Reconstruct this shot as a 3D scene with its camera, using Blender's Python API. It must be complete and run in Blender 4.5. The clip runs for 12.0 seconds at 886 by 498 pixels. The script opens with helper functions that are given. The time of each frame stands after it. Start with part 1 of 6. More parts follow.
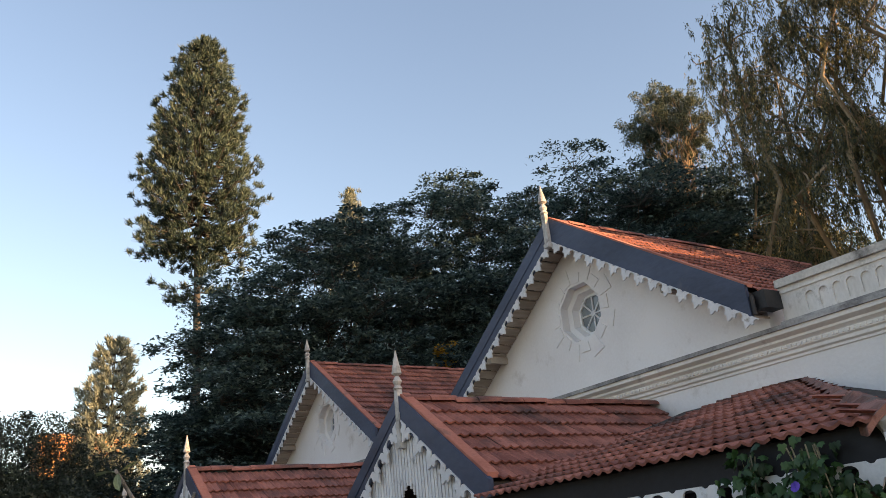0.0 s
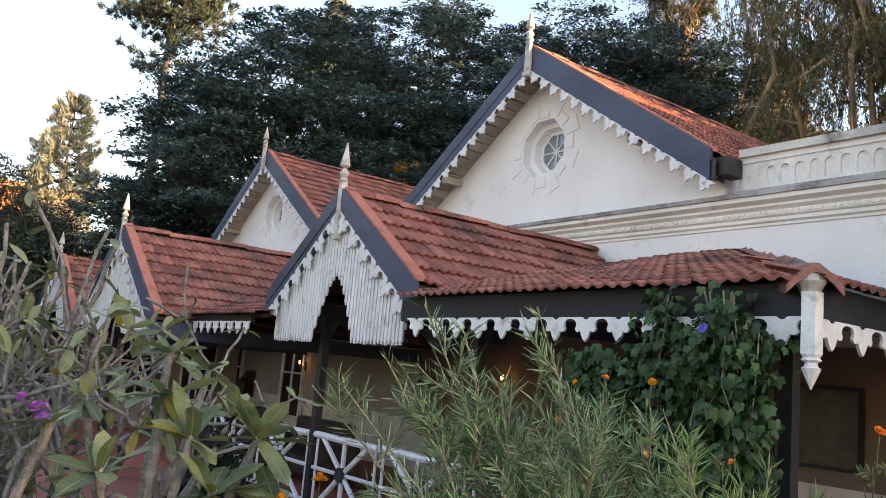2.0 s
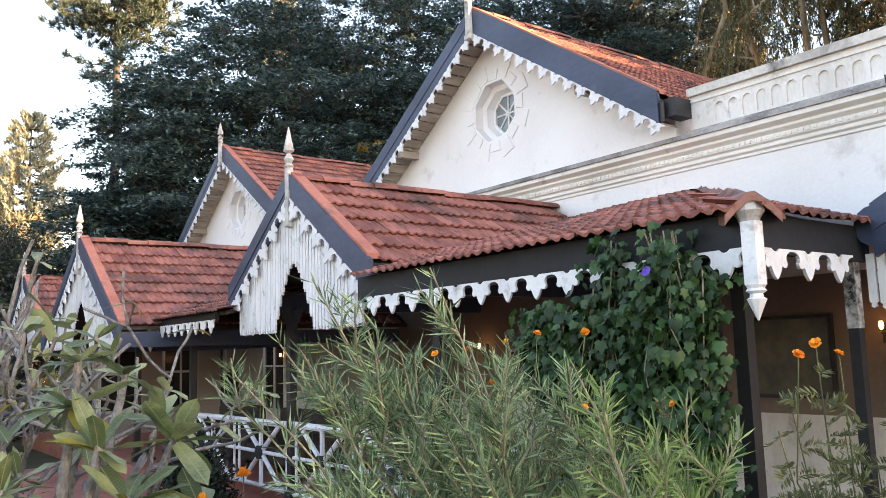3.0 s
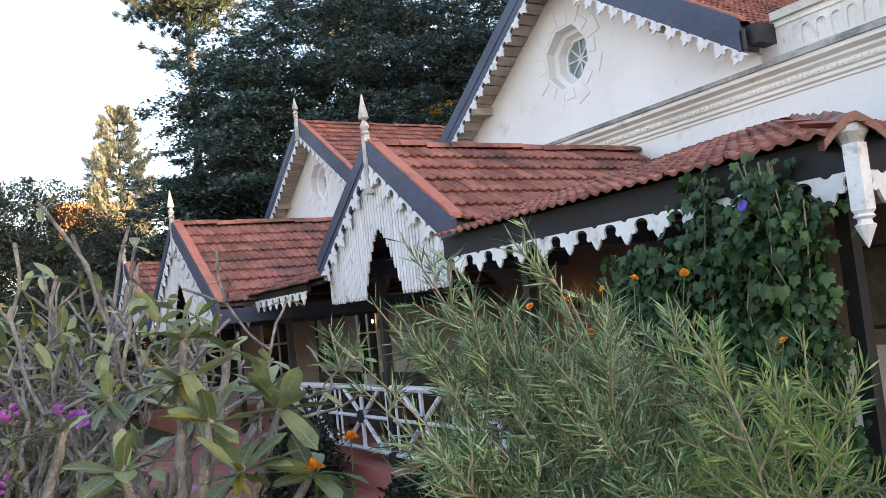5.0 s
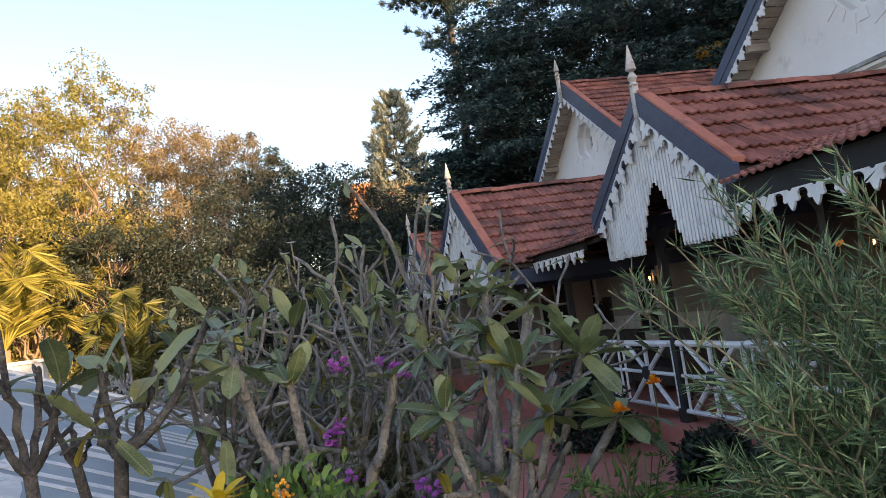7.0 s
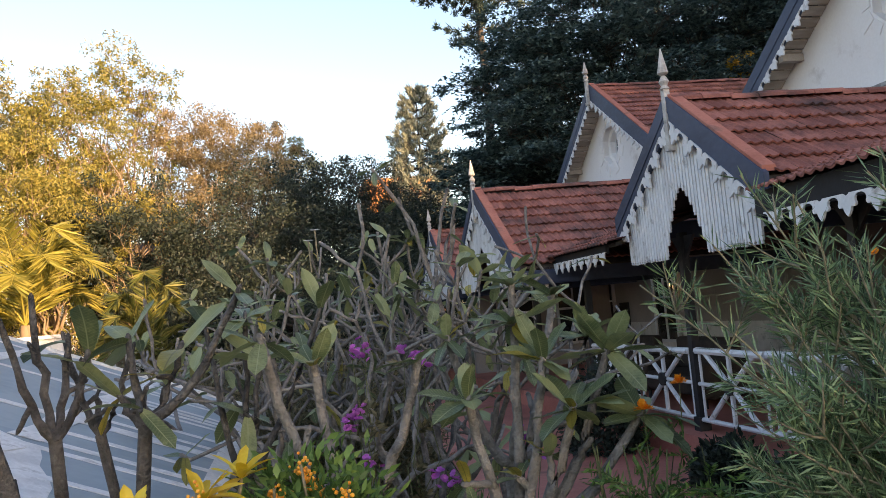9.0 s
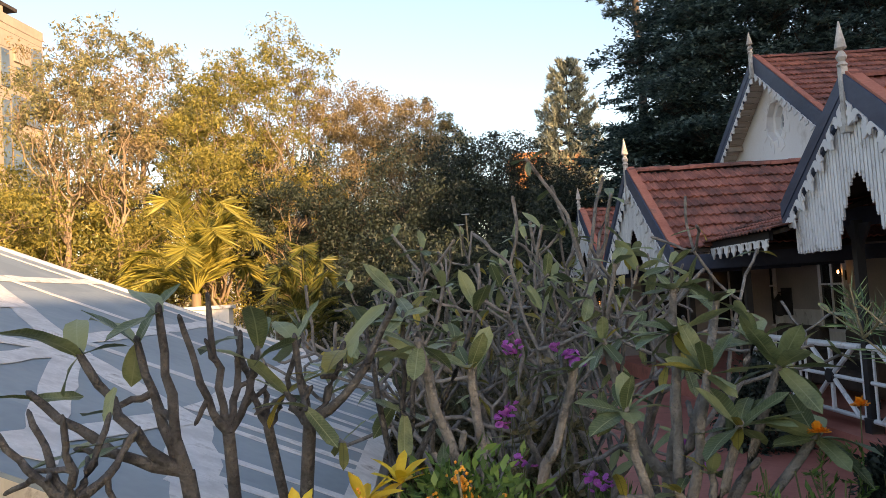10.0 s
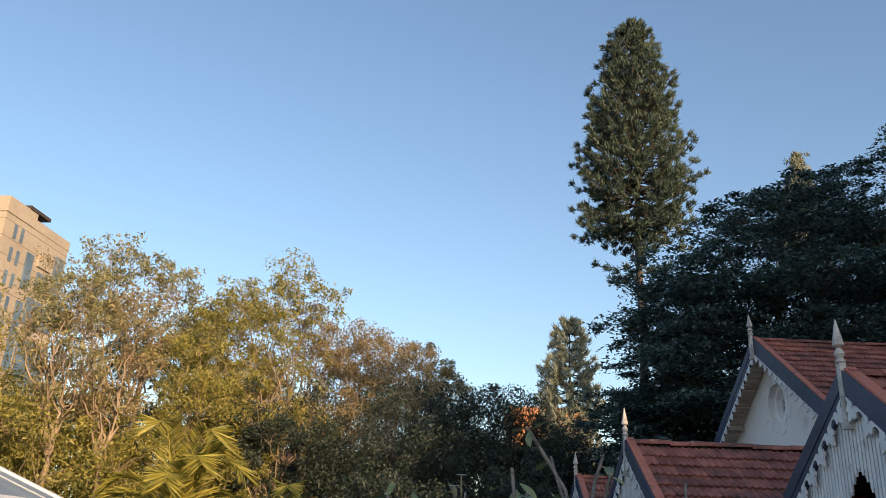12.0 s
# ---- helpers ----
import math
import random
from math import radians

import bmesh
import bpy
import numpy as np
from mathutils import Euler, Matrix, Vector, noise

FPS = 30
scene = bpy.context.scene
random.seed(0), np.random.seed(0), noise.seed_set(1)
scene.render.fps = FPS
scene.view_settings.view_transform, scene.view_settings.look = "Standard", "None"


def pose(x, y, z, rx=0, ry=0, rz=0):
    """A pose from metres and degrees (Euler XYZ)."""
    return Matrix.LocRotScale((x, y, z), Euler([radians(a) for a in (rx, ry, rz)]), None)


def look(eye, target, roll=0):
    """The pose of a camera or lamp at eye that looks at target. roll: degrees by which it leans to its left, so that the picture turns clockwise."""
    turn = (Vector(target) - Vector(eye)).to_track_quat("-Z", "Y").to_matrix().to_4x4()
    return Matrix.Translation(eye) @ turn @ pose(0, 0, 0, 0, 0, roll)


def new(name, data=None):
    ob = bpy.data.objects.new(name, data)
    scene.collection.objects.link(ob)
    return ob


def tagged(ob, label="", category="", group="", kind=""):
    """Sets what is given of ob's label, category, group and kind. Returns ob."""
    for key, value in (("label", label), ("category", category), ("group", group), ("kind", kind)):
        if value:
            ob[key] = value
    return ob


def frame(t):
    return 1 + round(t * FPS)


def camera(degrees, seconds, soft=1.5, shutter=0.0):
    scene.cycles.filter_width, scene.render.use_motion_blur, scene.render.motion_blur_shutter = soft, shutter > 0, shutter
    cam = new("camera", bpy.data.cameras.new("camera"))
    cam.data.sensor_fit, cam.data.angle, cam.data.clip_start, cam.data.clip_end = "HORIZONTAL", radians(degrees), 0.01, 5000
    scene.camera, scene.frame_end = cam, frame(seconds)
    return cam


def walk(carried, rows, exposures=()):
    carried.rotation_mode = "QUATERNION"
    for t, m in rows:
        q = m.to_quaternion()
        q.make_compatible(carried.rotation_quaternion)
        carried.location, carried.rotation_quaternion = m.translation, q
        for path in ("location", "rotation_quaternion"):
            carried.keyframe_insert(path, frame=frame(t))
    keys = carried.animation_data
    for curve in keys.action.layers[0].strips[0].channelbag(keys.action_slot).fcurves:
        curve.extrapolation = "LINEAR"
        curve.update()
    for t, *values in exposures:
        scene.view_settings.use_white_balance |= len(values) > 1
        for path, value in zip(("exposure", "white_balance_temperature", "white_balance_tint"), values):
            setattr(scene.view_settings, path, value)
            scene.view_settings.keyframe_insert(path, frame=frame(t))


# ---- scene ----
cam = camera(57.0, 12.0, 0.6)
PATH = [
    (0, (-0.449, 0.12, 2.254), (0.597, 1.671, 2.96), -5.6),
    (0.5, (-0.43, 0.093, 2.263), (0.565, 1.633, 3.061), -6.1),
    (1, (-0.382, 0.116, 2.241), (0.587, 1.728, 2.921), -4.4),
    (1.5, (-0.23, 0.148, 2.133), (0.792, 1.817, 2.546), -2.6),
    (2, (-0.172, 0.265, 2.049), (0.999, 1.858, 2.354), 5.1),
    (2.5, (0.086, 0.281, 2.0), (1.545, 1.62, 2.284), 3.6),
    (3, (0.148, 0.213, 2.042), (1.361, 1.785, 2.289), -1.8),
    (3.2, (0.123, 0.22, 2.038), (1.197, 1.888, 2.288), -1.3),
    (5, (0.159, 0.274, 2.03), (1.207, 1.97, 2.191), -5.9),
    (5.5, (0.079, 0.225, 2.011), (0.964, 2.012, 2.158), -4.1),
    (6, (0.04, 0.191, 1.982), (0.753, 2.058, 2.061), -4.3),
    (6.5, (0.085, 0.235, 2.003), (0.661, 2.147, 2.122), -7.3),
    (7, (0.045, 0.241, 1.991), (0.487, 2.186, 2.141), -8.2),
    (9, (-0.001, 0.259, 1.958), (0.398, 2.213, 2.109), -5.3),
    (9.5, (-0.019, 0.262, 2.083), (0.127, 2.255, 2.172), -7.5),
    (10, (-0.031, 0.293, 2.077), (0.01, 2.289, 2.191), -3.6),
    (10.5, (-0.054, 0.293, 2.083), (-0.028, 2.284, 2.277), -0.0),
    (11, (-0.075, 0.229, 2.13), (-0.048, 2.175, 2.593), 0.5),
    (11.5, (-0.087, 0.211, 2.144), (-0.046, 2.111, 2.767), 1.4),
    (12, (-0.07, 0.177, 2.168), (-0.026, 2.052, 2.861), 2.2),
]
EXPOSURES = [(0, 1.2, 7300, 20), (1.0, 1.2, 7300, 20), (1.5, 1.40, 7280, 22), (2.0, 2.04, 7450, 23), (2.5, 2.36, 7520, 24), (3.0, 2.63, 7350, 23), (5.0, 2.35, 7050, 22), (5.5, 2.35, 6880, 22), (6.0, 2.32, 6800, 22), (7.0, 1.5, 6620, 20), (9.5, 1.50, 6880, 20), (10.0, 1.28, 7000, 20), (10.5, 1.12, 7080, 22), (11.0, 0.95, 6950, 20), (12, 0.6, 6020, 13)]
walk(cam, [(t, look(eye, aim, roll)) for t, eye, aim, roll in PATH], EXPOSURES)

# ---- light ----
SUN_AZ, SUN_EL = radians(152), radians(13)
world = bpy.data.worlds.new("sky")
scene.world = world
world.use_nodes = True
wn, wl = world.node_tree.nodes, world.node_tree.links
sky = wn.new("ShaderNodeTexSky")
sky.sky_type, sky.sun_disc = "NISHITA", False
sky.sun_elevation, sky.sun_rotation = SUN_EL, SUN_AZ
sky.air_density, sky.dust_density, sky.ozone_density = 1.12, 1.25, 1.3
wl.new(sky.outputs[0], wn["Background"].inputs[0])
wn["Background"].inputs[1].default_value = 0.15
sun = new("sun", bpy.data.lights.new("sun", "SUN"))
sun.data.energy, sun.data.angle, sun.data.color = 5.0, radians(0.6), (1.0, 0.68, 0.36)
sun_way = Vector((math.sin(SUN_AZ) * math.cos(SUN_EL), math.cos(SUN_AZ) * math.cos(SUN_EL), math.sin(SUN_EL)))
sun.matrix_world = look(sun_way * 60, (0, 0, 0))


# ---- materials ----
def shade(name, a, b, scale=6.0, rough=0.7, bump=0.15, fine=60.0, metal=0.0, stain=None, amount=0.0, stain_scale=1.2, each=0.0,
          thin=0.0, island=False, stretch=(1, 1, 1)):
    """A two-tone surface: broad patches, fine grain with relief, stains, and a shift of tone from piece to piece."""
    m = bpy.data.materials.new(name)
    m.use_nodes = True
    n, l = m.node_tree.nodes, m.node_tree.links
    p = n["Principled BSDF"]
    co = n.new("ShaderNodeTexCoord")
    mp = n.new("ShaderNodeMapping")
    mp.inputs["Scale"].default_value = stretch
    l.new(co.outputs["Object"], mp.inputs[0])
    spot = mp.outputs[0]
    if each:
        inf = n.new("ShaderNodeNewGeometry" if island else "ShaderNodeObjectInfo")
        rnd = inf.outputs["Random Per Island" if island else "Random"]
        add = n.new("ShaderNodeVectorMath")
        sc = n.new("ShaderNodeVectorMath")
        sc.operation = "SCALE"
        sc.inputs[0].default_value = (37.0, 17.0, 23.0)
        l.new(rnd, sc.inputs["Scale"])
        l.new(spot, add.inputs[0]), l.new(sc.outputs[0], add.inputs[1])
        spot = add.outputs[0]
    broad = n.new("ShaderNodeTexNoise")
    broad.inputs["Scale"].default_value, broad.inputs["Detail"].default_value = scale, 5
    l.new(spot, broad.inputs["Vector"])
    grain = n.new("ShaderNodeTexNoise")
    grain.inputs["Scale"].default_value, grain.inputs["Detail"].default_value = fine, 3
    l.new(spot, grain.inputs["Vector"])
    ramp = n.new("ShaderNodeValToRGB")
    ramp.color_ramp.elements[0].position, ramp.color_ramp.elements[1].position = 0.33, 0.67
    ramp.color_ramp.elements[0].color, ramp.color_ramp.elements[1].color = (*a, 1), (*b, 1)
    fac = broad.outputs["Fac"]
    mix = n.new("ShaderNodeMath")
    mix.operation = "MULTIPLY_ADD"
    l.new(grain.outputs["Fac"], mix.inputs[0])
    mix.inputs[1].default_value = 0.35
    sub = n.new("ShaderNodeMath")
    sub.operation = "ADD"
    sub.inputs[1].default_value = -0.175
    l.new(fac, sub.inputs[0]), l.new(sub.outputs[0], mix.inputs[2])
    fac = mix.outputs[0]
    if each:
        k = n.new("ShaderNodeMath")
        k.operation = "MULTIPLY_ADD"
        l.new(rnd, k.inputs[0])
        k.inputs[1].default_value = each
        off = n.new("ShaderNodeMath")
        off.inputs[1].default_value = -each / 2
        l.new(fac, off.inputs[0]), l.new(off.outputs[0], k.inputs[2])
        fac = k.outputs[0]
    l.new(fac, ramp.inputs[0])
    colour = ramp.outputs[0]
    if stain:
        st = n.new("ShaderNodeTexNoise")
        st.inputs["Scale"].default_value, st.inputs["Detail"].default_value = stain_scale, 7
        st.inputs["Roughness"].default_value = 0.65
        if not each:
            l.new(co.outputs["Object"], st.inputs["Vector"])
        else:
            geo = n.new("ShaderNodeNewGeometry")
            l.new(geo.outputs["Position"], st.inputs["Vector"])
        cut = n.new("ShaderNodeMapRange")
        cut.inputs["From Min"].default_value, cut.inputs["From Max"].default_value = 0.62 - 0.25 * amount, 0.80 - 0.25 * amount
        l.new(st.outputs["Fac"], cut.inputs["Value"])
        over = n.new("ShaderNodeMix")
        over.data_type = "RGBA"
        over.inputs["B"].default_value = (*stain, 1)
        l.new(cut.outputs[0], over.inputs["Factor"]), l.new(colour, over.inputs["A"])
        colour = over.outputs["Result"]
    l.new(colour, p.inputs["Base Color"])
    p.inputs["Roughness"].default_value, p.inputs["Metallic"].default_value = rough, metal
    if bump:
        bm = n.new("ShaderNodeBump")
        bm.inputs["Strength"].default_value, bm.inputs["Distance"].default_value = bump, 0.02
        l.new(grain.outputs["Fac"], bm.inputs["Height"]), l.new(bm.outputs[0], p.inputs["Normal"])
    if thin:
        tr = n.new("ShaderNodeBsdfTranslucent")
        l.new(colour, tr.inputs[0])
        ms = n.new("ShaderNodeMixShader")
        ms.inputs[0].default_value = thin
        l.new(p.outputs[0], ms.inputs[1]), l.new(tr.outputs[0], ms.inputs[2])
        l.new(ms.outputs[0], n["Material Output"].inputs[0])
    return m


def leafy(name, a, b, rough=0.55, thin=0.3, scale=0.25):
    return shade(name, a, b, scale=scale, rough=rough, bump=0, fine=3.0, each=0.7, island=True, thin=thin)


PLASTER = shade("white_plaster", (0.80, 0.765, 0.755), (0.88, 0.855, 0.85), 0.7, 0.85, 0.12, 25, stain=(0.58, 0.53, 0.50), amount=0.10, stain_scale=1.6)
OLD_PLASTER = shade("weathered_plaster", (0.64, 0.61, 0.57), (0.84, 0.81, 0.78), 2.2, 0.9, 0.3, 30, stain=(0.25, 0.22, 0.20), amount=0.18, stain_scale=3.0, stretch=(1, 1, 0.4))
CORNICE = shade("cornice_limewash", (0.74, 0.70, 0.66), (0.88, 0.85, 0.82), 1.8, 0.9, 0.25, 30, stain=(0.36, 0.33, 0.31), amount=0.10, stain_scale=2.2, stretch=(1, 0.5, 1))
COPING = shade("stained_coping", (0.42, 0.40, 0.37), (0.70, 0.67, 0.62), 2.4, 0.9, 0.4, 26, stain=(0.14, 0.13, 0.12), amount=0.38, stain_scale=2.6)
LEDGE = shade("grey_ledge", (0.17, 0.165, 0.165), (0.44, 0.43, 0.42), 3.0, 0.9, 0.3, 30)
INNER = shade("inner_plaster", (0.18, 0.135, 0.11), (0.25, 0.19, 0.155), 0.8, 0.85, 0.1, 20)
NAVY = shade("slate_blue_paint", (0.021, 0.034, 0.070), (0.047, 0.069, 0.126), 1.5, 0.55, 0.2, 18, stain=(0.12, 0.12, 0.13), amount=0.05, stretch=(1, 0.4, 1))
# Whitish plaster; the veranda's shade is put into this beige.
PALE_INNER = shade("shade_toned_plaster", (0.34, 0.305, 0.28), (0.46, 0.415, 0.385), 0.8, 0.85, 0.1, 20)
PAINTING = shade("dark_oil_painting", (0.010, 0.012, 0.009), (0.075, 0.060, 0.035), 3.2, 0.35, 0.05, 14)
SOFA = shade("dark_brown_upholstery", (0.030, 0.022, 0.018), (0.065, 0.048, 0.038), 5, 0.8, 0.2, 60)
# Blue board paint with the eave's shade darkened into its colour.
FASCIA = shade("eave_shaded_blue", (0.005, 0.0055, 0.008), (0.012, 0.013, 0.018), 1.5, 0.7, 0.15, 18)
WEATHERED = shade("weathered_timber_paint", (0.36, 0.34, 0.32), (0.62, 0.60, 0.58), 6, 0.75, 0.3, 40, stain=(0.20, 0.18, 0.16), amount=0.3, stain_scale=9)
BLACK = shade("black_paint", (0.012, 0.012, 0.014), (0.03, 0.03, 0.032), 3, 0.6, 0.1, 30)
TRIM = shade("white_trim_paint", (0.66, 0.66, 0.68), (0.82, 0.82, 0.83), 3.0, 0.6, 0.15, 40, stain=(0.30, 0.27, 0.24), amount=0.22, stain_scale=7, each=0.25)
TILE = shade("clay_tile", (0.190, 0.062, 0.045), (0.400, 0.150, 0.109), 3.0, 0.8, 0.3, 40, stain=(0.060, 0.038, 0.034), amount=0.50, stain_scale=1.1, each=0.24)
TILE_JOINED = shade("clay_tile_rest", (0.190, 0.062, 0.045), (0.400, 0.150, 0.109), 3.0, 0.8, 0.3, 40, stain=(0.060, 0.038, 0.034), amount=0.50, stain_scale=1.1, each=0.24, island=True)
VERGE = shade("verge_clay", (0.36, 0.12, 0.08), (0.52, 0.20, 0.14), 2.5, 0.85, 0.2, 30, stain=(0.10, 0.07, 0.06), amount=0.3, stain_scale=2.5)
DECK = shade("roof_deck", (0.028, 0.024, 0.022), (0.06, 0.048, 0.042), 3, 0.9, 0.1)
SOFFIT = shade("soffit_board", (0.30, 0.25, 0.21), (0.46, 0.40, 0.35), 2, 0.8, 0.2, each=0.4, stretch=(1, 5, 1))
GLASS = shade("window_glass", (0.16, 0.19, 0.21), (0.24, 0.27, 0.29), 2, 0.12, 0)
DARK_GLASS = shade("dark_pane", (0.010, 0.011, 0.012), (0.025, 0.026, 0.028), 2, 0.15, 0)
SOIL = shade("garden_soil", (0.035, 0.040, 0.018), (0.075, 0.075, 0.035), 0.6, 0.95, 0.5, 12, stain=(0.03, 0.05, 0.015), amount=0.6, stain_scale=0.5)
RED_OXIDE = shade("red_oxide_paving", (0.36, 0.115, 0.085), (0.50, 0.185, 0.140), 1.2, 0.6, 0.1, 25, stain=(0.15, 0.07, 0.05), amount=0.25, stain_scale=2)
PEEL = shade("peeling_paint", (0.30, 0.28, 0.26), (0.62, 0.60, 0.57), 9, 0.85, 0.4, 40, stain=(0.025, 0.024, 0.024), amount=0.75, stain_scale=11)
BARK = shade("dark_bark", (0.035, 0.030, 0.025), (0.085, 0.072, 0.060), 3, 0.95, 0.6, 20, stretch=(1, 1, 0.3))
PALE_BARK = shade("pale_bark", (0.17, 0.12, 0.075), (0.33, 0.25, 0.165), 1.5, 0.85, 0.4, 14, stretch=(1, 1, 0.3))
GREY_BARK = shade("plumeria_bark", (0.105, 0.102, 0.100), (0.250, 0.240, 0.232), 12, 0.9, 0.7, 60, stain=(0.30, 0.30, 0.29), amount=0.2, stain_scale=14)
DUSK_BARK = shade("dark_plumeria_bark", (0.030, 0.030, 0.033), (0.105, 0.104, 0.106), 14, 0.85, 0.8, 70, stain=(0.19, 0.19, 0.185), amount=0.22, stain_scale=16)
# Blue lean and pale end put sky sheen and haze into the leaf colour.
RAIN_LEAF = leafy("raintree_leaf", (0.027, 0.054, 0.054), (0.112, 0.176, 0.158), rough=0.62)
PINE_LEAF = leafy("pine_needles", (0.026, 0.047, 0.037), (0.076, 0.106, 0.070), thin=0.12)
# Garden shade is put into this near-black green.
DARK_LEAF = leafy("shade_toned_leaf", (0.017, 0.029, 0.021), (0.050, 0.068, 0.046))
# Evening sun is put into this leaf colour as gold.
GOLD_LEAF = leafy("sun_toned_leaf", (0.168, 0.168, 0.037), (0.39, 0.335, 0.083), thin=0.45)
BROWN_LEAF = leafy("dry_tree_leaf", (0.175, 0.135, 0.066), (0.33, 0.255, 0.125), thin=0.35)
# The golden end of the range imitates clumps lit by low sun.
GUM_LEAF = leafy("gum_leaf", (0.055, 0.068, 0.042), (0.20, 0.175, 0.075), thin=0.4)
GUM_GREEN = leafy("green_gum_leaf", (0.040, 0.062, 0.044), (0.120, 0.145, 0.090), thin=0.25)
GUM_BARK = shade("gum_bark", (0.16, 0.105, 0.06), (0.42, 0.31, 0.19), 1.2, 0.8, 0.3, 10, stretch=(1, 1, 0.3))
# Grey-green lifted towards gold in the colour, for evening sun.
EUC_LEAF = leafy("eucalyptus_leaf", (0.17, 0.175, 0.080), (0.38, 0.335, 0.155), thin=0.45)


# ---- building helpers ----
def mesh_of(name, bm, material):
    bmesh.ops.recalc_face_normals(bm, faces=bm.faces)
    me = bpy.data.meshes.new(name)
    bm.to_mesh(me)
    bm.free()
    me.materials.append(material)
    return me


def part(name, bm, material, parent=None, label=""):
    ob = new(name, mesh_of(name, bm, material) if isinstance(bm, bmesh.types.BMesh) else bm)
    ob.parent = parent
    return tagged(ob, label)


def thing(name, label, category, group="", at=(0, 0, 0), kind=""):
    ob = new(name)
    ob.location = at
    ob.empty_display_size = 0.2
    return tagged(ob, label, category, group, kind)


def fresh():
    return bmesh.new()


def box(bm, x0, y0, z0, x1, y1, z1):
    v = [bm.verts.new(c) for c in ((x0, y0, z0), (x1, y0, z0), (x1, y1, z0), (x0, y1, z0), (x0, y0, z1), (x1, y0, z1), (x1, y1, z1), (x0, y1, z1))]
    for f in ((0, 1, 2, 3), (4, 5, 6, 7), (0, 1, 5, 4), (1, 2, 6, 5), (2, 3, 7, 6), (3, 0, 4, 7)):
        bm.faces.new([v[i] for i in f])
    return bm


def slab(bm, pts, off):
    """A polygon of 3D points, thickened by the vector off."""
    a = [bm.verts.new(p) for p in pts]
    b = [bm.verts.new(Vector(p) + Vector(off)) for p in pts]
    bm.faces.new(a), bm.faces.new(b[::-1])
    for i in range(len(a)):
        j = (i + 1) % len(a)
        bm.faces.new((a[i], a[j], b[j], b[i]))
    return bm


def strip(bm, top, low, off):
    """A band between two rows of points, thickened by off."""
    rows = [[bm.verts.new(Vector(p) + Vector(o)) for p in r] for o in ((0, 0, 0), off) for r in (top, low)]
    t0, l0, t1, l1 = rows
    for i in range(len(top) - 1):
        bm.faces.new((t0[i], t0[i + 1], l0[i + 1], l0[i]))
        bm.faces.new((t1[i], l1[i], l1[i + 1], t1[i + 1]))
        bm.faces.new((l0[i], l0[i + 1], l1[i + 1], l1[i]))
        bm.faces.new((t0[i], t1[i], t1[i + 1], t0[i + 1]))
    for i in (0, -1):
        bm.faces.new((t0[i], l0[i], l1[i], t1[i]))
    return bm


def lathe(bm, profile, at=(0, 0, 0), n=10):
    rings = [[bm.verts.new((at[0] + r * math.cos(6.2832 * k / n), at[1] + r * math.sin(6.2832 * k / n), at[2] + z)) for k in range(n)] for r, z in profile]
    for a, b in zip(rings, rings[1:]):
        for k in range(n):
            bm.faces.new((a[k], a[(k + 1) % n], b[(k + 1) % n], b[k]))
    bm.faces.new(rings[0][::-1]), bm.faces.new(rings[-1])
    return bm


def rod(bm, a, b, r, n=6, r2=None):
    a, b = Vector(a), Vector(b)
    q = (b - a).to_track_quat("Z", "Y")
    ring = lambda c, s: [bm.verts.new(c + q @ Vector((s * math.cos(6.2832 * k / n), s * math.sin(6.2832 * k / n), 0))) for k in range(n)]
    p, o = ring(a, r), ring(b, r if r2 is None else r2)
    for k in range(n):
        bm.faces.new((p[k], p[(k + 1) % n], o[(k + 1) % n], o[k]))
    bm.faces.new(p[::-1]), bm.faces.new(o)
    return bm


def holed(bm, outer, holes, off):
    """A flat wall with openings through it: outlines of 3D points, thickened by off."""
    edges = []
    for loop in (outer, *holes):
        vs = [bm.verts.new(p) for p in loop]
        edges += [bm.edges.new((vs[i], vs[(i + 1) % len(vs)])) for i in range(len(vs))]
    faces = [f for f in bmesh.ops.triangle_fill(bm, edges=edges, use_beauty=True)["geom"] if isinstance(f, bmesh.types.BMFace)]
    grown = bmesh.ops.extrude_face_region(bm, geom=faces, use_keep_orig=True)["geom"]
    bmesh.ops.translate(bm, verts=[v for v in grown if isinstance(v, bmesh.types.BMVert)], vec=off)
    return bm


def np_mesh(name, verts, faces, material, smooth=False):
    """A mesh from arrays: verts (n, 3), faces (m, 3 or 4)."""
    verts, faces = np.asarray(verts, np.float32), np.asarray(faces, np.int32)
    me = bpy.data.meshes.new(name)
    me.vertices.add(len(verts)), me.vertices.foreach_set("co", verts.ravel())
    k = faces.shape[1]
    me.loops.add(faces.size), me.loops.foreach_set("vertex_index", faces.ravel())
    me.polygons.add(len(faces)), me.polygons.foreach_set("loop_start", np.arange(0, faces.size, k, dtype=np.int32))
    if smooth:
        me.polygons.foreach_set("use_smooth", np.ones(len(faces), bool))
    me.update(calc_edges=True)
    me.materials.append(material)
    return me


# ---- foliage helpers ----
rng = np.random.default_rng(7)


def unit(v):
    return v / np.maximum(np.linalg.norm(v, axis=-1, keepdims=True), 1e-9)


def leaves(points, along, length, width, fold=0.25):
    """Pointed leaves: one at each point, growing along the given way, with a turned blade."""
    n = len(points)
    d = unit(along)
    side = unit(np.cross(d, unit(rng.normal(size=(n, 3)))))
    up = np.cross(side, d)
    L = (length * rng.uniform(0.65, 1.25, n))[:, None]
    w = (width * rng.uniform(0.7, 1.2, n))[:, None]
    mid = points + d * L * 0.5
    v = np.stack([points, mid + side * w / 2 + up * w * fold, points + d * L, mid - side * w / 2 + up * w * fold], 1).reshape(-1, 3)
    return v, np.arange(4 * n).reshape(n, 4)


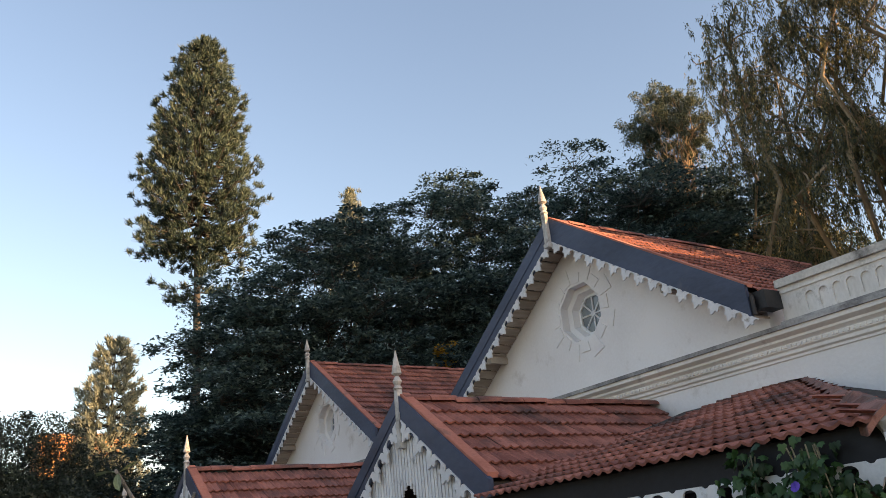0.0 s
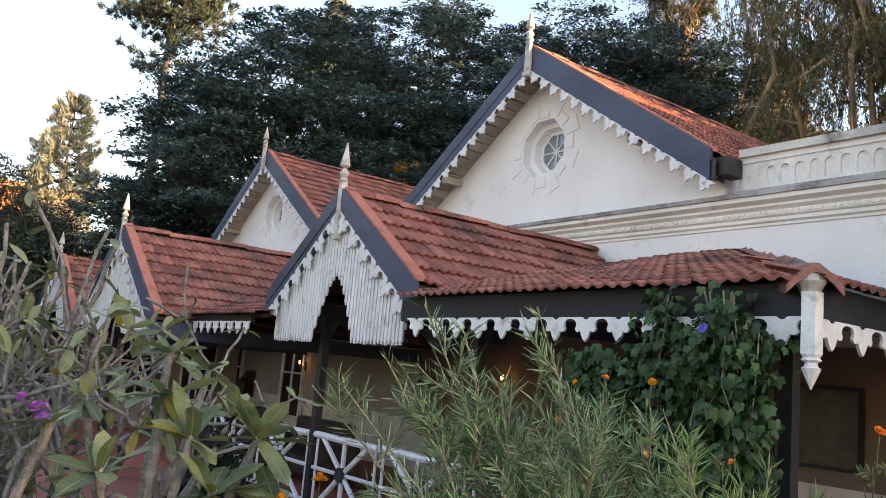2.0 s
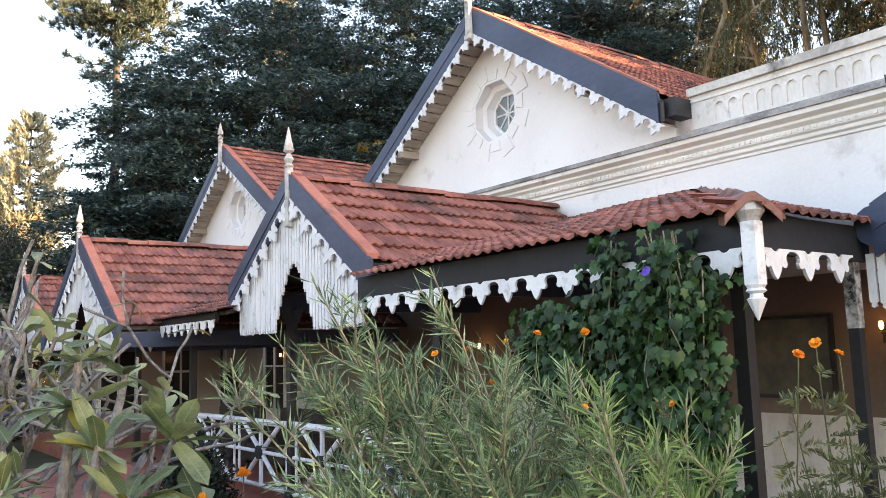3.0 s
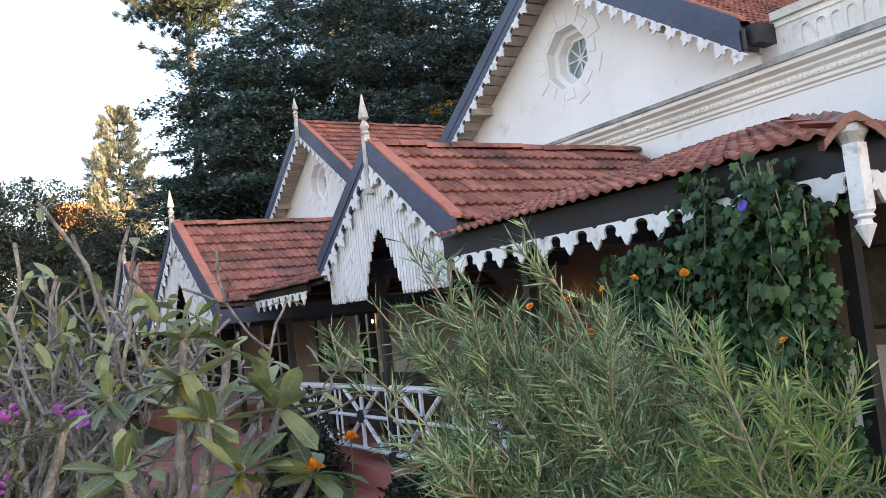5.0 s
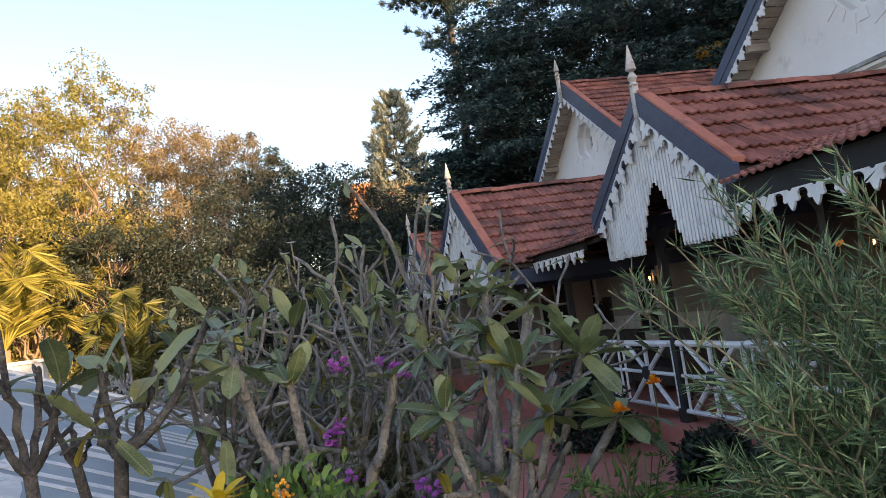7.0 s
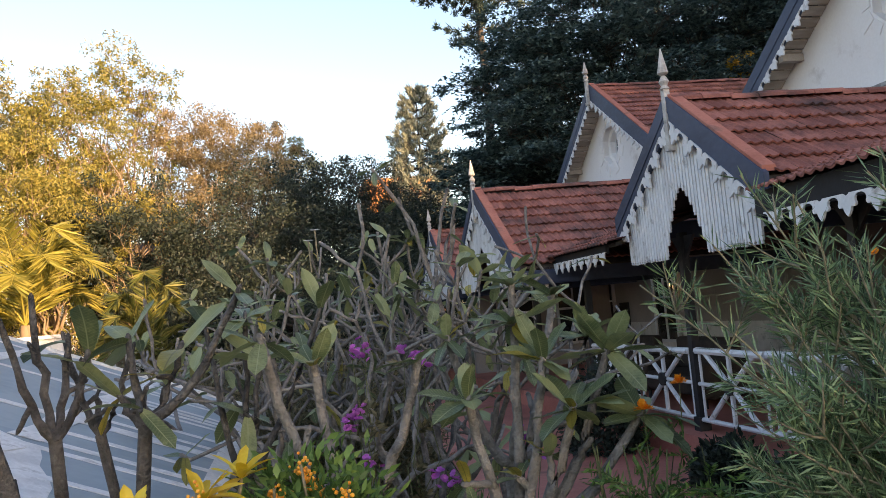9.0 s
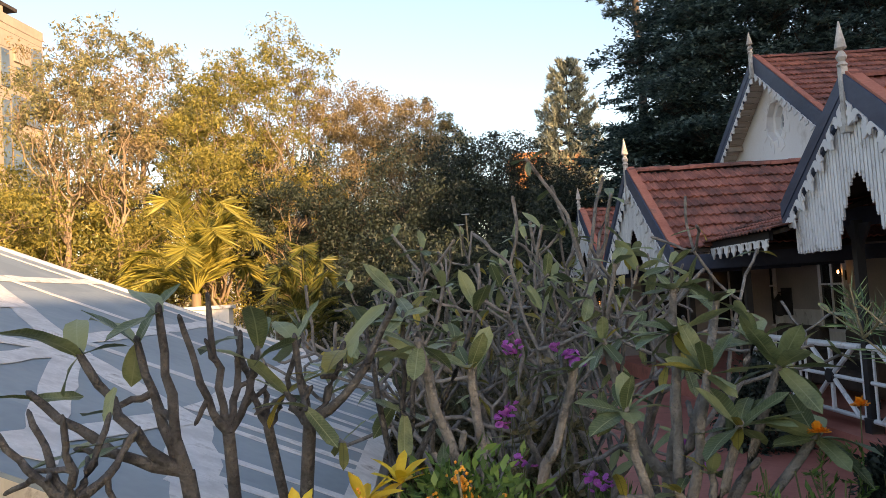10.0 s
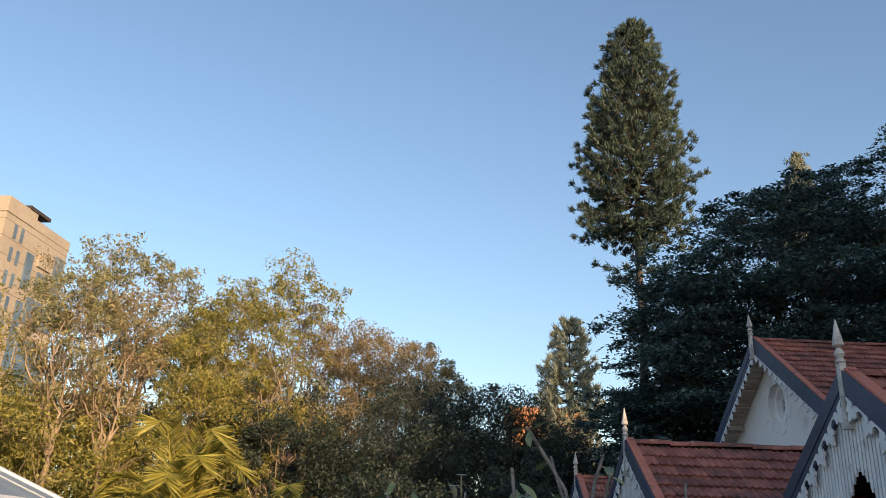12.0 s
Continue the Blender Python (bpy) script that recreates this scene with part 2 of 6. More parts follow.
def far_leaves(points, along, length, width, level=0.0):
    """Small pointed leaves for crowns far off: one triangle each. level: how far the blades lie flat."""
    n = len(points)
    d = unit(along)
    side = unit(np.cross(d, unit(rng.normal(size=(n, 3))) * (1 - level) + np.array([0, 0, 1.6]) * level))
    L = (length * rng.uniform(0.65, 1.25, n))[:, None]
    w = (width * rng.uniform(0.7, 1.2, n))[:, None] / 2
    v = np.stack([points + side * w, points + d * L, points - side * w], 1).reshape(-1, 3)
    return v, np.arange(3 * n).reshape(n, 3)


def tubes(paths, sides=6):
    """Tapered tubes along paths of (points, radii), joined."""
    V, F, base = [], [], 0
    ang = np.arange(sides) * 2 * math.pi / sides
    for pts, rad in paths:
        pts, rad = np.asarray(pts, float), np.asarray(rad, float)
        t = unit(np.gradient(pts, axis=0))
        ref = np.where(np.abs(t[:, 2:3]) > 0.9, [[1.0, 0, 0]], [[0, 0, 1.0]])
        a = unit(np.cross(t, ref))
        b = np.cross(t, a)
        ring = pts[:, None] + rad[:, None, None] * (np.cos(ang)[None, :, None] * a[:, None] + np.sin(ang)[None, :, None] * b[:, None])
        V.append(ring.reshape(-1, 3))
        for i in range(len(pts) - 1):
            for k in range(sides):
                F.append((base + i * sides + k, base + i * sides + (k + 1) % sides, base + (i + 1) * sides + (k + 1) % sides, base + (i + 1) * sides + k))
        base += len(pts) * sides
    return np.concatenate(V), np.array(F)


def limb(a, b, r0, r1, sag=0.0, wob=0.04, n=7):
    """A crooked limb from a to b."""
    a, b = np.asarray(a, float), np.asarray(b, float)
    s = np.linspace(0, 1, n)[:, None]
    size = np.linalg.norm(b - a)
    p = a + (b - a) * s + rng.normal(size=(n, 3)) * wob * size * np.sin(s * math.pi)
    p[:, 2] += sag * size * np.sin(s[:, 0] * math.pi)
    return p, r0 + (r1 - r0) * s[:, 0]


def broad_tree(name, label, base, fork, pads, leaf_mat, bark_mat, girth, leaf=(0.3, 0.12), per_pad=300, twigs=6, droop=0.0, dome=0.0, group="", tuft=0.30, level=0.0):
    """Trunk to the fork, a limb to each pad, twigs inside it, and leaves in tufts at the twigs. pads: centre and half sizes.
    dome: the share of leaves that form a thin arched layer over the pad."""
    top = thing(name, label, "tree", group, at=base)
    per_pad, leaf = int(per_pad * 1.6), (leaf[0] * 0.80, leaf[1] * 0.80)
    base, fork = np.array(base, float), np.array(fork, float)
    paths = [limb(base - base, fork - base, girth, girth * 0.7, wob=0.03)]
    spots = []
    stout = girth * min(0.42, 1.7 / len(pads) ** 0.5)
    for c, h in pads:
        c, h = np.array(c, float) - base, np.array(h, float)
        mid = (fork - base) * 0.45 + c * 0.55 + rng.normal(size=3) * 0.06 * np.linalg.norm(c - fork + base)
        low = c - [0, 0, h[2] * 0.6]
        paths.append(limb(fork - base, mid, stout, stout * 0.5, sag=0.10, wob=0.06))
        paths.append(limb(mid, low, stout * 0.5, stout * 0.18, sag=0.06, wob=0.06))
        m = max(1, int(per_pad * (1 - dome)) // twigs)
        for k in range(twigs):
            q = rng.normal(size=3)
            q = q / np.linalg.norm(q) * rng.uniform(0.45, 1.0) ** 0.5
            e = c + q * h
            paths.append(limb(low, e, stout * 0.16, stout * 0.05, sag=0.08, n=4))
            ball = unit(rng.normal(size=(m, 3))) * (rng.uniform(0, 1, (m, 1)) ** 0.45)
            spots.append(e + ball * h * tuft * rng.uniform(0.7, 1.4))
        n = int(per_pad * dome)
        if n:
            r, a = np.sqrt(rng.uniform(0, 1, n)), rng.uniform(0, 6.2832, n)
            rag = 1 + 0.18 * np.sin(a * 5 + c[0]) + 0.12 * np.sin(a * 11 + c[1])
            lift = (1 - r ** 2) * 0.9 + rng.normal(size=n) * 0.10 - 0.25 + 0.12 * np.sin(a * 7) * r
            spots.append(c + np.stack([r * np.cos(a) * rag, r * np.sin(a) * rag, lift], 1) * h)
    v, f = tubes(paths, 4)
    part("trunk", np_mesh("trunk", v, f, bark_mat, True), None, top)
    pts = np.concatenate(spots)
    way = rng.normal(size=pts.shape) * [1, 1, 0.35 if dome else 1.0] + [0, 0, -droop]
    v, f = far_leaves(pts, way, *leaf, level)
    part("crown", np_mesh("crown", v, f, leaf_mat), None, top)
    return top


# ---- ground ----
bm = fresh()
bmesh.ops.create_grid(bm, x_segments=40, y_segments=40, size=900)
tagged(part("ground", bm, SOIL), "dark earth and low green growth of a garden", "ground", kind="structure")

# ---- the bungalow ----
WALL, TOP = 8.55, 4.50


def tile_mesh(name, width=0.235, length=0.40, thick=0.022):
    """A clay tile with two rolls; x across, y up the slope, lower end at the origin."""
    prof = [(0.0, 0.020), (0.06, 0.029), (0.14, 0.020), (0.25, 0.004), (0.36, 0.004), (0.45, 0.020), (0.53, 0.028), (0.61, 0.019), (0.71, 0.004), (0.82, 0.004), (0.92, 0.013), (1.0, 0.020)]
    bm = fresh()
    top = [(width * s, 0.0, z + 0.034) for s, z in prof]
    far = [(width * s, length, z - 0.012) for s, z in prof]
    low = [(width * s, 0.0, z + 0.034 - thick) for s, z in prof]
    rows = [[bm.verts.new(p) for p in r] for r in (low, top, far)]
    for a, b in zip(rows, rows[1:]):
        for i in range(len(prof) - 1):
            bm.faces.new((a[i], a[i + 1], b[i + 1], b[i]))
    return mesh_of(name, bm, TILE)


TILE_MESHES = [tile_mesh("tile", 0.235), tile_mesh("tile", 0.231), tile_mesh("tile", 0.238)]
ROW, COL = 0.315, 0.235


def lay_tiles(parent, eave, across, up, n_cols, n_rows, keep=lambda u, v: True, most=300):
    """Courses of tiles from the eave corner; across and up are unit ways; u runs across, v up the slope, in metres."""
    eave, across, up = Vector(eave), Vector(across).normalized(), Vector(up).normalized()
    out = across.cross(up)
    spin = Matrix((across, up, out)).transposed().to_4x4()
    local = random.Random(3)
    count, rest = 0, []
    for r in range(n_rows):
        for c in range(n_cols):
            u, v = c * COL, r * ROW
            if not keep(u + COL / 2, v + ROW / 2):
                continue
            at = eave + across * (u + local.uniform(-0.003, 0.003)) + up * (v + local.uniform(-0.010, 0.010)) + out * local.uniform(0, 0.005)
            m = Matrix.Translation(at) @ spin @ pose(0, 0, 0, local.uniform(-0.7, 0.7), local.uniform(-0.7, 0.7), local.uniform(-0.8, 0.8))
            me = TILE_MESHES[local.randrange(3)]
            if count < most:
                ob = new("tile", me)
                ob.parent, ob.matrix_basis = parent, m
                count += 1
            else:
                rest.append((me, m))
    if rest:
        V, F, k = [], [], 0
        for me, m in rest:
            co = np.empty(len(me.vertices) * 3, np.float32)
            me.vertices.foreach_get("co", co)
            mm = np.array(m)
            V.append(co.reshape(-1, 3) @ mm[:3, :3].T + mm[:3, 3])
            F.append(np.array([p.vertices[:] for p in me.polygons]) + k)
            k += len(me.vertices)
        ob = part("tile_course", np_mesh("tile_course", np.concatenate(V), np.concatenate(F), TILE_JOINED), None, parent)
        tagged(ob, kind="stuff")


def ridge_tiles(parent, a, b, r=0.105):
    """Half-round caps along a ridge."""
    a, b = Vector(a), Vector(b)
    n = max(1, round((b - a).length / 0.36))
    bm = fresh()
    for s, z in ((0.0, 1.16), (0.40, 0.98)):
        for k in range(8):
            w = math.pi * (k / 7)
            bm.verts.new((s, r * z * math.cos(w), r * 0.72 * z * math.sin(w)))
        for k in range(8):
            w = math.pi * (k / 7)
            bm.verts.new((s, (r * z - 0.02) * math.cos(w), (r * 0.72 * z - 0.02) * math.sin(w)))
    bm.verts.ensure_lookup_table()
    v = bm.verts
    for k in range(7):
        bm.faces.new((v[k], v[k + 1], v[17 + k], v[16 + k]))
        bm.faces.new((v[8 + k], v[9 + k], v[k + 1], v[k]))
    me = mesh_of("ridge_tile", bm, TILE)
    q = (b - a).to_track_quat("X", "Z").to_matrix().to_4x4()
    local = random.Random(5)
    for i in range(n):
        ob = new("ridge_tile", me)
        ob.parent = parent
        ob.matrix_basis = Matrix.Translation(a + (b - a) * (i / n) + Vector((0, 0, local.uniform(-0.01, 0.012)))) @ q @ pose(0, 0, 0, local.uniform(-3, 3), -2, local.uniform(-2, 2))


ARCH = ((0.0, 0.07), (0.09, 0.09), (0.165, 0.16), (0.205, 0.27), (0.20, 0.38), (0.175, 0.45), (0.18, 0.53), (0.22, 0.60), (0.28, 0.61), (0.325, 0.56), (0.35, 0.61), (0.388, 0.76), (0.44, 0.90), (0.5, 1.0))
SCALLOP = ARCH + tuple((1 - s, d) for s, d in ARCH[-2::-1])


def scalloped(bm, a, b, unit_width, depth, off, cleft=0.1):
    """A fretwork valance hanging from the line a to b: hearts with curled lobes between keyhole arches."""
    a, b = Vector(a), Vector(b)
    n = max(1, round((b - a).length / unit_width))
    t = (b - a).normalized()
    hang = (t * t.z - Vector((0, 0, 1))).normalized() * depth
    low = [a + (b - a) * ((i + s) / n) + hang * d for i in range(n) for s, d in SCALLOP[0 if i == 0 else 1:]]
    top = [b] + [a + (b - a) * ((i + s) / n) + hang * d for i in range(n - 1, -1, -1) for s, d in ((0.62, 0.0), (0.55, 0.09), (0.5, cleft), (0.45, 0.09), (0.38, 0.0))] + [a]
    return holed(bm, low + top, [], off)


def finial(parent, x, y, foot, apex, tip, s=1.0):
    """A square post before the bargeboards, with a turned ball and a spear on top."""
    bm = fresh()
    box(bm, x - 0.075, y - 0.055 * s, foot, x - 0.005, y + 0.055 * s, apex + 0.10)
    box(bm, x - 0.095, y - 0.07 * s, foot - 0.03, x - 0.002, y + 0.07 * s, foot + 0.04)
    h = tip - apex
    lathe(bm, [(0.05 * s, 0.08), (0.085 * s, 0.11 * h / 0.6), (0.05 * s, 0.15 * h / 0.6), (0.085 * s, 0.20 * h / 0.6), (0.05 * s, 0.25 * h / 0.6), (0.03 * s, 0.27 * h / 0.6),
               (0.09 * s, 0.30 * h / 0.6), (0.075 * s, 0.36 * h / 0.6), (0.006, h)], (x - 0.04, y, apex), 10)
    part("finial", bm, WEATHERED, parent, "weathered white wooden spear finial")


def barge(parent, x, y0, z0, y1, z1, depth, thick=0.05):
    bm = fresh()
    slab(bm, [(x, y0, z0), (x, y1, z1), (x, y1, z1 - depth), (x, y0, z0 - depth)], (thick, 0, 0))
    slab(bm, [(x - 0.009, y0, z0 + 0.004), (x - 0.009, y1, z1 + 0.004), (x - 0.009, y1, z1 - depth * 0.52), (x - 0.009, y0, z0 - depth * 0.52)], (0.0085, 0, 0))
    part("bargeboard", bm, NAVY, parent, "slate blue painted bargeboard")


def verge(parent, x, y0, z0, y1, z1, w=0.14):
    """The mortar and clay verge that closes the tiles behind a bargeboard."""
    bm = fresh()
    slab(bm, [(x + 0.02, y0, z0 + 0.005), (x + 0.02, y1, z1 + 0.005), (x + 0.02 + w, y1, z1 + 0.005), (x + 0.02 + w, y0, z0 + 0.005)], (0, 0, 0.055))
    part("verge", bm, VERGE, parent, "plastered red clay verge")


def gable_roof(parent, x0, x1, y, z, half, slope, name="gable_roof", rows_side=(1, 1)):
    """Two tiled slopes, with the ridge along x; z is the ridge, half the run of one slope."""
    run = half / math.cos(math.atan(slope))
    for s, rows_on in zip((-1, 1), rows_side):
        bm = fresh()
        e = z - half * slope
        slab(bm, [(x0 + 0.05, y, z - 0.06), (x1, y, z - 0.06), (x1, y + s * half, e - 0.06), (x0 + 0.05, y + s * half, e - 0.06)], (0, 0, -0.05))
        roof = part(name, bm, DECK, parent)
        n = int((x1 - x0 - 0.12) / COL)
        r = round(run / ROW)
        up = Vector((0, -s, slope))
        if s < 0:
            lay_tiles(roof, (x0 + 0.14, y - half - 0.04, e - 0.06), (1, 0, 0), up, n, r, most=300 * rows_on)
        else:
            lay_tiles(roof, (x0 + 0.14 + n * COL, y + half + 0.04, e - 0.06), (-1, 0, 0), up, n, r, most=300 * rows_on)
    ridge_tiles(parent, (x0 + 0.05, y, z - 0.055), (x1, y, z - 0.055))


def octagon(y, z, r, turn=0.3927):
    return [(y + r * math.cos(turn + k * math.pi / 4), z + r * math.sin(turn + k * math.pi / 4)) for k in range(8)]


def main_gable(y, z, half=3.43, slope=0.675):
    """A tall gable over the main wall with a round-the-clock window, soffit, fretwork and finial."""
    x = 8.12
    wing = thing("gable_wing", "white plastered gable with blue bargeboards and red clay tiles", "gable", "main gables", kind="")
    low = z - half * slope
    wz = z - 1.58
    hole = octagon(y, wz, 0.50)
    bm = fresh()
    holed(bm, [(WALL, y - half + 0.05, TOP), (WALL, y + half - 0.05, TOP), (WALL, y + half - 0.05, low - 0.15), (WALL, y, z - 0.12), (WALL, y - half + 0.05, low - 0.15)],
          [[(WALL, a, b) for a, b in hole]], (0.35, 0, 0))
    part("gable_wall", bm, PLASTER, wing, "smooth white plastered gable wall")
    ring = lambda r, x: [(x, a, b) for a, b in octagon(y, wz, r) + octagon(y, wz, r)[:1]]
    win = part("octagonal_window", strip(fresh(), ring(0.498, WALL + 0.15), ring(0.40, WALL + 0.17), (0.05, 0, 0)), PLASTER, wing, "octagonal window in a stepped plaster reveal")
    part("reveal", strip(fresh(), ring(0.402, WALL + 0.171), ring(0.362, WALL + 0.29), (0.03, 0, 0)), PLASTER, win)
    part("frame", strip(fresh(), ring(0.365, WALL + 0.285), ring(0.315, WALL + 0.285), (0.04, 0, 0)), TRIM, win)
    for k in range(8):
        a = k * math.pi / 4
        part("glazing_bar", rod(fresh(), (WALL + 0.30, y, wz), (WALL + 0.30, y + 0.33 * math.cos(a), wz + 0.33 * math.sin(a)), 0.016, 5), TRIM, win)
    part("hub", rod(fresh(), (WALL + 0.28, y, wz), (WALL + 0.32, y, wz), 0.05, 10), TRIM, win)
    part("pane", slab(fresh(), [(WALL + 0.315, a, b) for a, b in octagon(y, wz, 0.35)], (0.01, 0, 0)), GLASS, win, "dusty grey glass pane")
    for k in range(8):
        for s, r1 in ((0.0, 0.80), (0.5, 0.66)):
            a = math.pi / 4 * (k + s) + 0.3927
            c = Vector((0, math.cos(a), math.sin(a)))
            t = Vector((0, -math.sin(a), math.cos(a)))
            r0 = 0.53 if s == 0 else 0.50
            w0, w1 = 0.085, 0.085 * r1 / 0.5
            o = Vector((WALL - 0.014, y, wz))
            if s:
                part("voussoir", slab(fresh(), [o + c * r0 - t * w0, o + c * r0 + t * w0, o + c * r1 + t * w1, o + c * r1 - t * w1], (0.02, 0, 0)), PLASTER, win)
            else:
                part("voussoir", slab(fresh(), [o + c * r0 - t * w0, o + c * r0 + t * w0, o + c * r1 + t * w1, o + c * r1 - t * w1], (0.02, 0, 0)), PLASTER, win)
    gable_roof(wing, x, 15.2, y, z, half, slope)
    for s in (-1, 1):
        barge(wing, x, y, z + 0.03, y + s * (half + 0.02), low + 0.03, 0.42)
        verge(wing, x, y, z, y + s * (half + 0.02), low)
        part("fretwork", scalloped(fresh(), (x - 0.02, y + s * 0.06, z - 0.42), (x - 0.02, y + s * (half + 0.12), low - 0.44), 0.285, 0.17, (0.025, 0, 0)), TRIM, wing, "white painted heart fretwork")
        n = 20
        for k in range(n):
            a, b = (k + 0.10) / n, (k + 0.90) / n
            pts = [(x + 0.06, y + s * half * a, z - 0.36 - half * slope * a), (WALL - 0.01, y + s * half * a, z - 0.36 - half * slope * a), (WALL - 0.01, y + s * half * b, z - 0.36 - half * slope * b), (x + 0.06, y + s * half * b, z - 0.36 - half * slope * b)]
            part("soffit_board", slab(fresh(), pts, (0, 0, -0.025)), SOFFIT, wing)
        bm = fresh()
        yy, zz = y + s * half * 0.62, z - 0.38 - half * slope * 0.62
        box(bm, x + 0.05, yy - 0.06, zz - 0.13, WALL, yy + 0.06, zz - 0.01)
        part("purlin_end", bm, SOFFIT, wing)
        bm = fresh()
        box(bm, x + 0.10, y + s * (half + 0.03), low - 0.30, x + 0.42, y + s * (half + 0.20), low - 0.07)
        part("eave_box", bm, BLACK, wing)
        part("gutter_stub", rod(fresh(), (x + 0.04, y + s * (half + 0.05), low - 0.36), (x + 0.04, y + s * (half + 0.05), low - 0.12), 0.03, 8), BLACK, wing)
    finial(wing, x, y, z - 0.48, z, z + 0.62, 0.85)
    return wing


def porch(x, y, z, half, slope, back, base=2.30, heart=(0.30, 0.21), label="gabled porch with white pickets, blue bargeboards and red clay tiles", clay=True, pick=1.45, arch=(0.47, 0.75), depth=0.29, foot=0.56):
    """A gabled porch: ridge along x, picket screen with a pointed opening under the bargeboards."""
    p = thing("gabled_porch", label, "porch", "gabled porches")
    low = z - half * slope
    gable_roof(p, x, back, y, z, half, slope)
    for s in (-1, 1):
        barge(p, x, y, z + 0.03, y + s * (half + 0.10), low - 0.07 + 0.03, depth + 0.05)
        if clay:
            verge(p, x, y, z, y + s * (half + 0.05), low - 0.03)
        else:
            part("barge_end", rod(fresh(), (x + 0.004, y + s * (half + 0.09), low - 0.035 - depth / 2), (x + 0.046, y + s * (half + 0.09), low - 0.035 - depth / 2), depth * 0.46, 16), NAVY, p)
        part("fretwork", scalloped(fresh(), (x - 0.012, y + s * 0.05, z - depth + 0.02), (x - 0.012, y + s * (half + 0.02), low - depth), heart[0], heart[1], (0.025, 0, 0), 0.34), TRIM, p, "white painted heart fretwork")
    screens = {}
    for s in (-1, 1):
        bm = slab(fresh(), [(x + 0.082, y + s * pick, base + 0.16), (x + 0.082, y + s * arch[0], base + 0.16), (x + 0.082, y + s * arch[0], base + 0.23), (x + 0.082, y + s * pick, base + 0.23)], (0.02, 0, 0))
        screens[s] = part("picket_screen", bm, TRIM, p, "white vertical picket screen beside a pointed opening")
    step = 0.066
    n = int(2 * pick / step)
    local = random.Random(9)
    for i in range(n):
        dy = -pick + (i + 0.5) * 2 * pick / n
        top = z - abs(dy) * slope - depth + 0.02
        q = abs(dy) / arch[0]
        bot = base + (arch[1] * (1 - q ** 1.5) if q < 1 else 0.0) + local.uniform(-0.008, 0.008)
        if top - bot < 0.06:
            continue
        w = 0.0258
        yy = y + dy
        pts = [(x + 0.054, yy - w, top), (x + 0.054, yy + w, top), (x + 0.054, yy + w, bot + 0.04), (x + 0.054, yy + w * 0.4, bot + 0.03), (x + 0.054, yy + w * 0.7, bot + 0.012), (x + 0.054, yy, bot),
               (x + 0.054, yy - w * 0.7, bot + 0.012), (x + 0.054, yy - w * 0.4, bot + 0.03), (x + 0.054, yy - w, bot + 0.04)]
        part("picket", slab(fresh(), pts, (0.022, 0, 0)), TRIM, screens[-1 if dy < 0 else 1])
    finial(p, x + 0.055, y, z - foot, z, z + 0.56, 0.68)
    for s in (-1, 1):
        part("tie_beam", box(fresh(), x + 0.06, y + s * (half - 0.02) - 0.05, low - 0.36, back - 0.2, y + s * (half - 0.02) + 0.05, low - 0.14), NAVY, p)
    return p


# main block
house = thing("bungalow", "white plastered colonial bungalow with cornice and parapet", "house")
bm = fresh()
box(bm, WALL, 2.75, 0, WALL + 0.4, 23.4, TOP - 0.06)
part("front_wall", bm, PLASTER, house, "white plastered front wall")
part("side_wall", box(fresh(), WALL + 0.4, 2.75, 0, 22, 3.15, TOP - 0.06), PLASTER, house)
part("back_wall", box(fresh(), 21.6, 3.15, 0, 22, 23.4, TOP - 0.06), PLASTER, house)
part("end_wall", box(fresh(), WALL + 0.4, 23.0, 0, 21.6, 23.4, TOP - 0.06), PLASTER, house)
part("flat_roof", box(fresh(), WALL + 0.1, 2.9, TOP - 0.058, 21.9, 23.3, TOP + 0.02), LEDGE, house)
prof = [(0.0, 4.13), (-0.02, 4.14), (-0.02, 4.17), (-0.05, 4.19), (-0.05, 4.23), (-0.08, 4.25), (-0.08, 4.31), (-0.13, 4.35), (-0.13, 4.38), (-0.20, 4.42), (-0.20, 4.47), (-0.17, 4.50), (0.05, 4.52)]


def moulding(name, y0, y1, out, parent, side=False):
    """A run of cornice along the front wall from y0 to y1, set forward by out; side: the return along the flank."""
    bm = fresh()
    for a, b in zip(prof, prof[1:]):
        bm.faces.new([bm.verts.new(c) for c in ((WALL + a[0] - out, y0 + (a[0] if side else 0), a[1]), (WALL + a[0] - out, y1, a[1]), (WALL + b[0] - out, y1, b[1]), (WALL + b[0] - out, y0 + (b[0] if side else 0), b[1]))])
        if side:
            bm.faces.new([bm.verts.new(c) for c in ((WALL + a[0] - out, y0 + a[0], a[1]), (22, y0 + a[0], a[1]), (22, y0 + b[0], b[1]), (WALL + b[0] - out, y0 + b[0], b[1]))])
    for y in (y0, y1):
        if side and y == y0:
            continue
        bm.faces.new([bm.verts.new((WALL + q[0] - out, y, q[1])) for q in prof + [(0.05, 4.13)]])
    return part(name, bm, CORNICE, parent, "moulded white cornice with a stained top ledge")


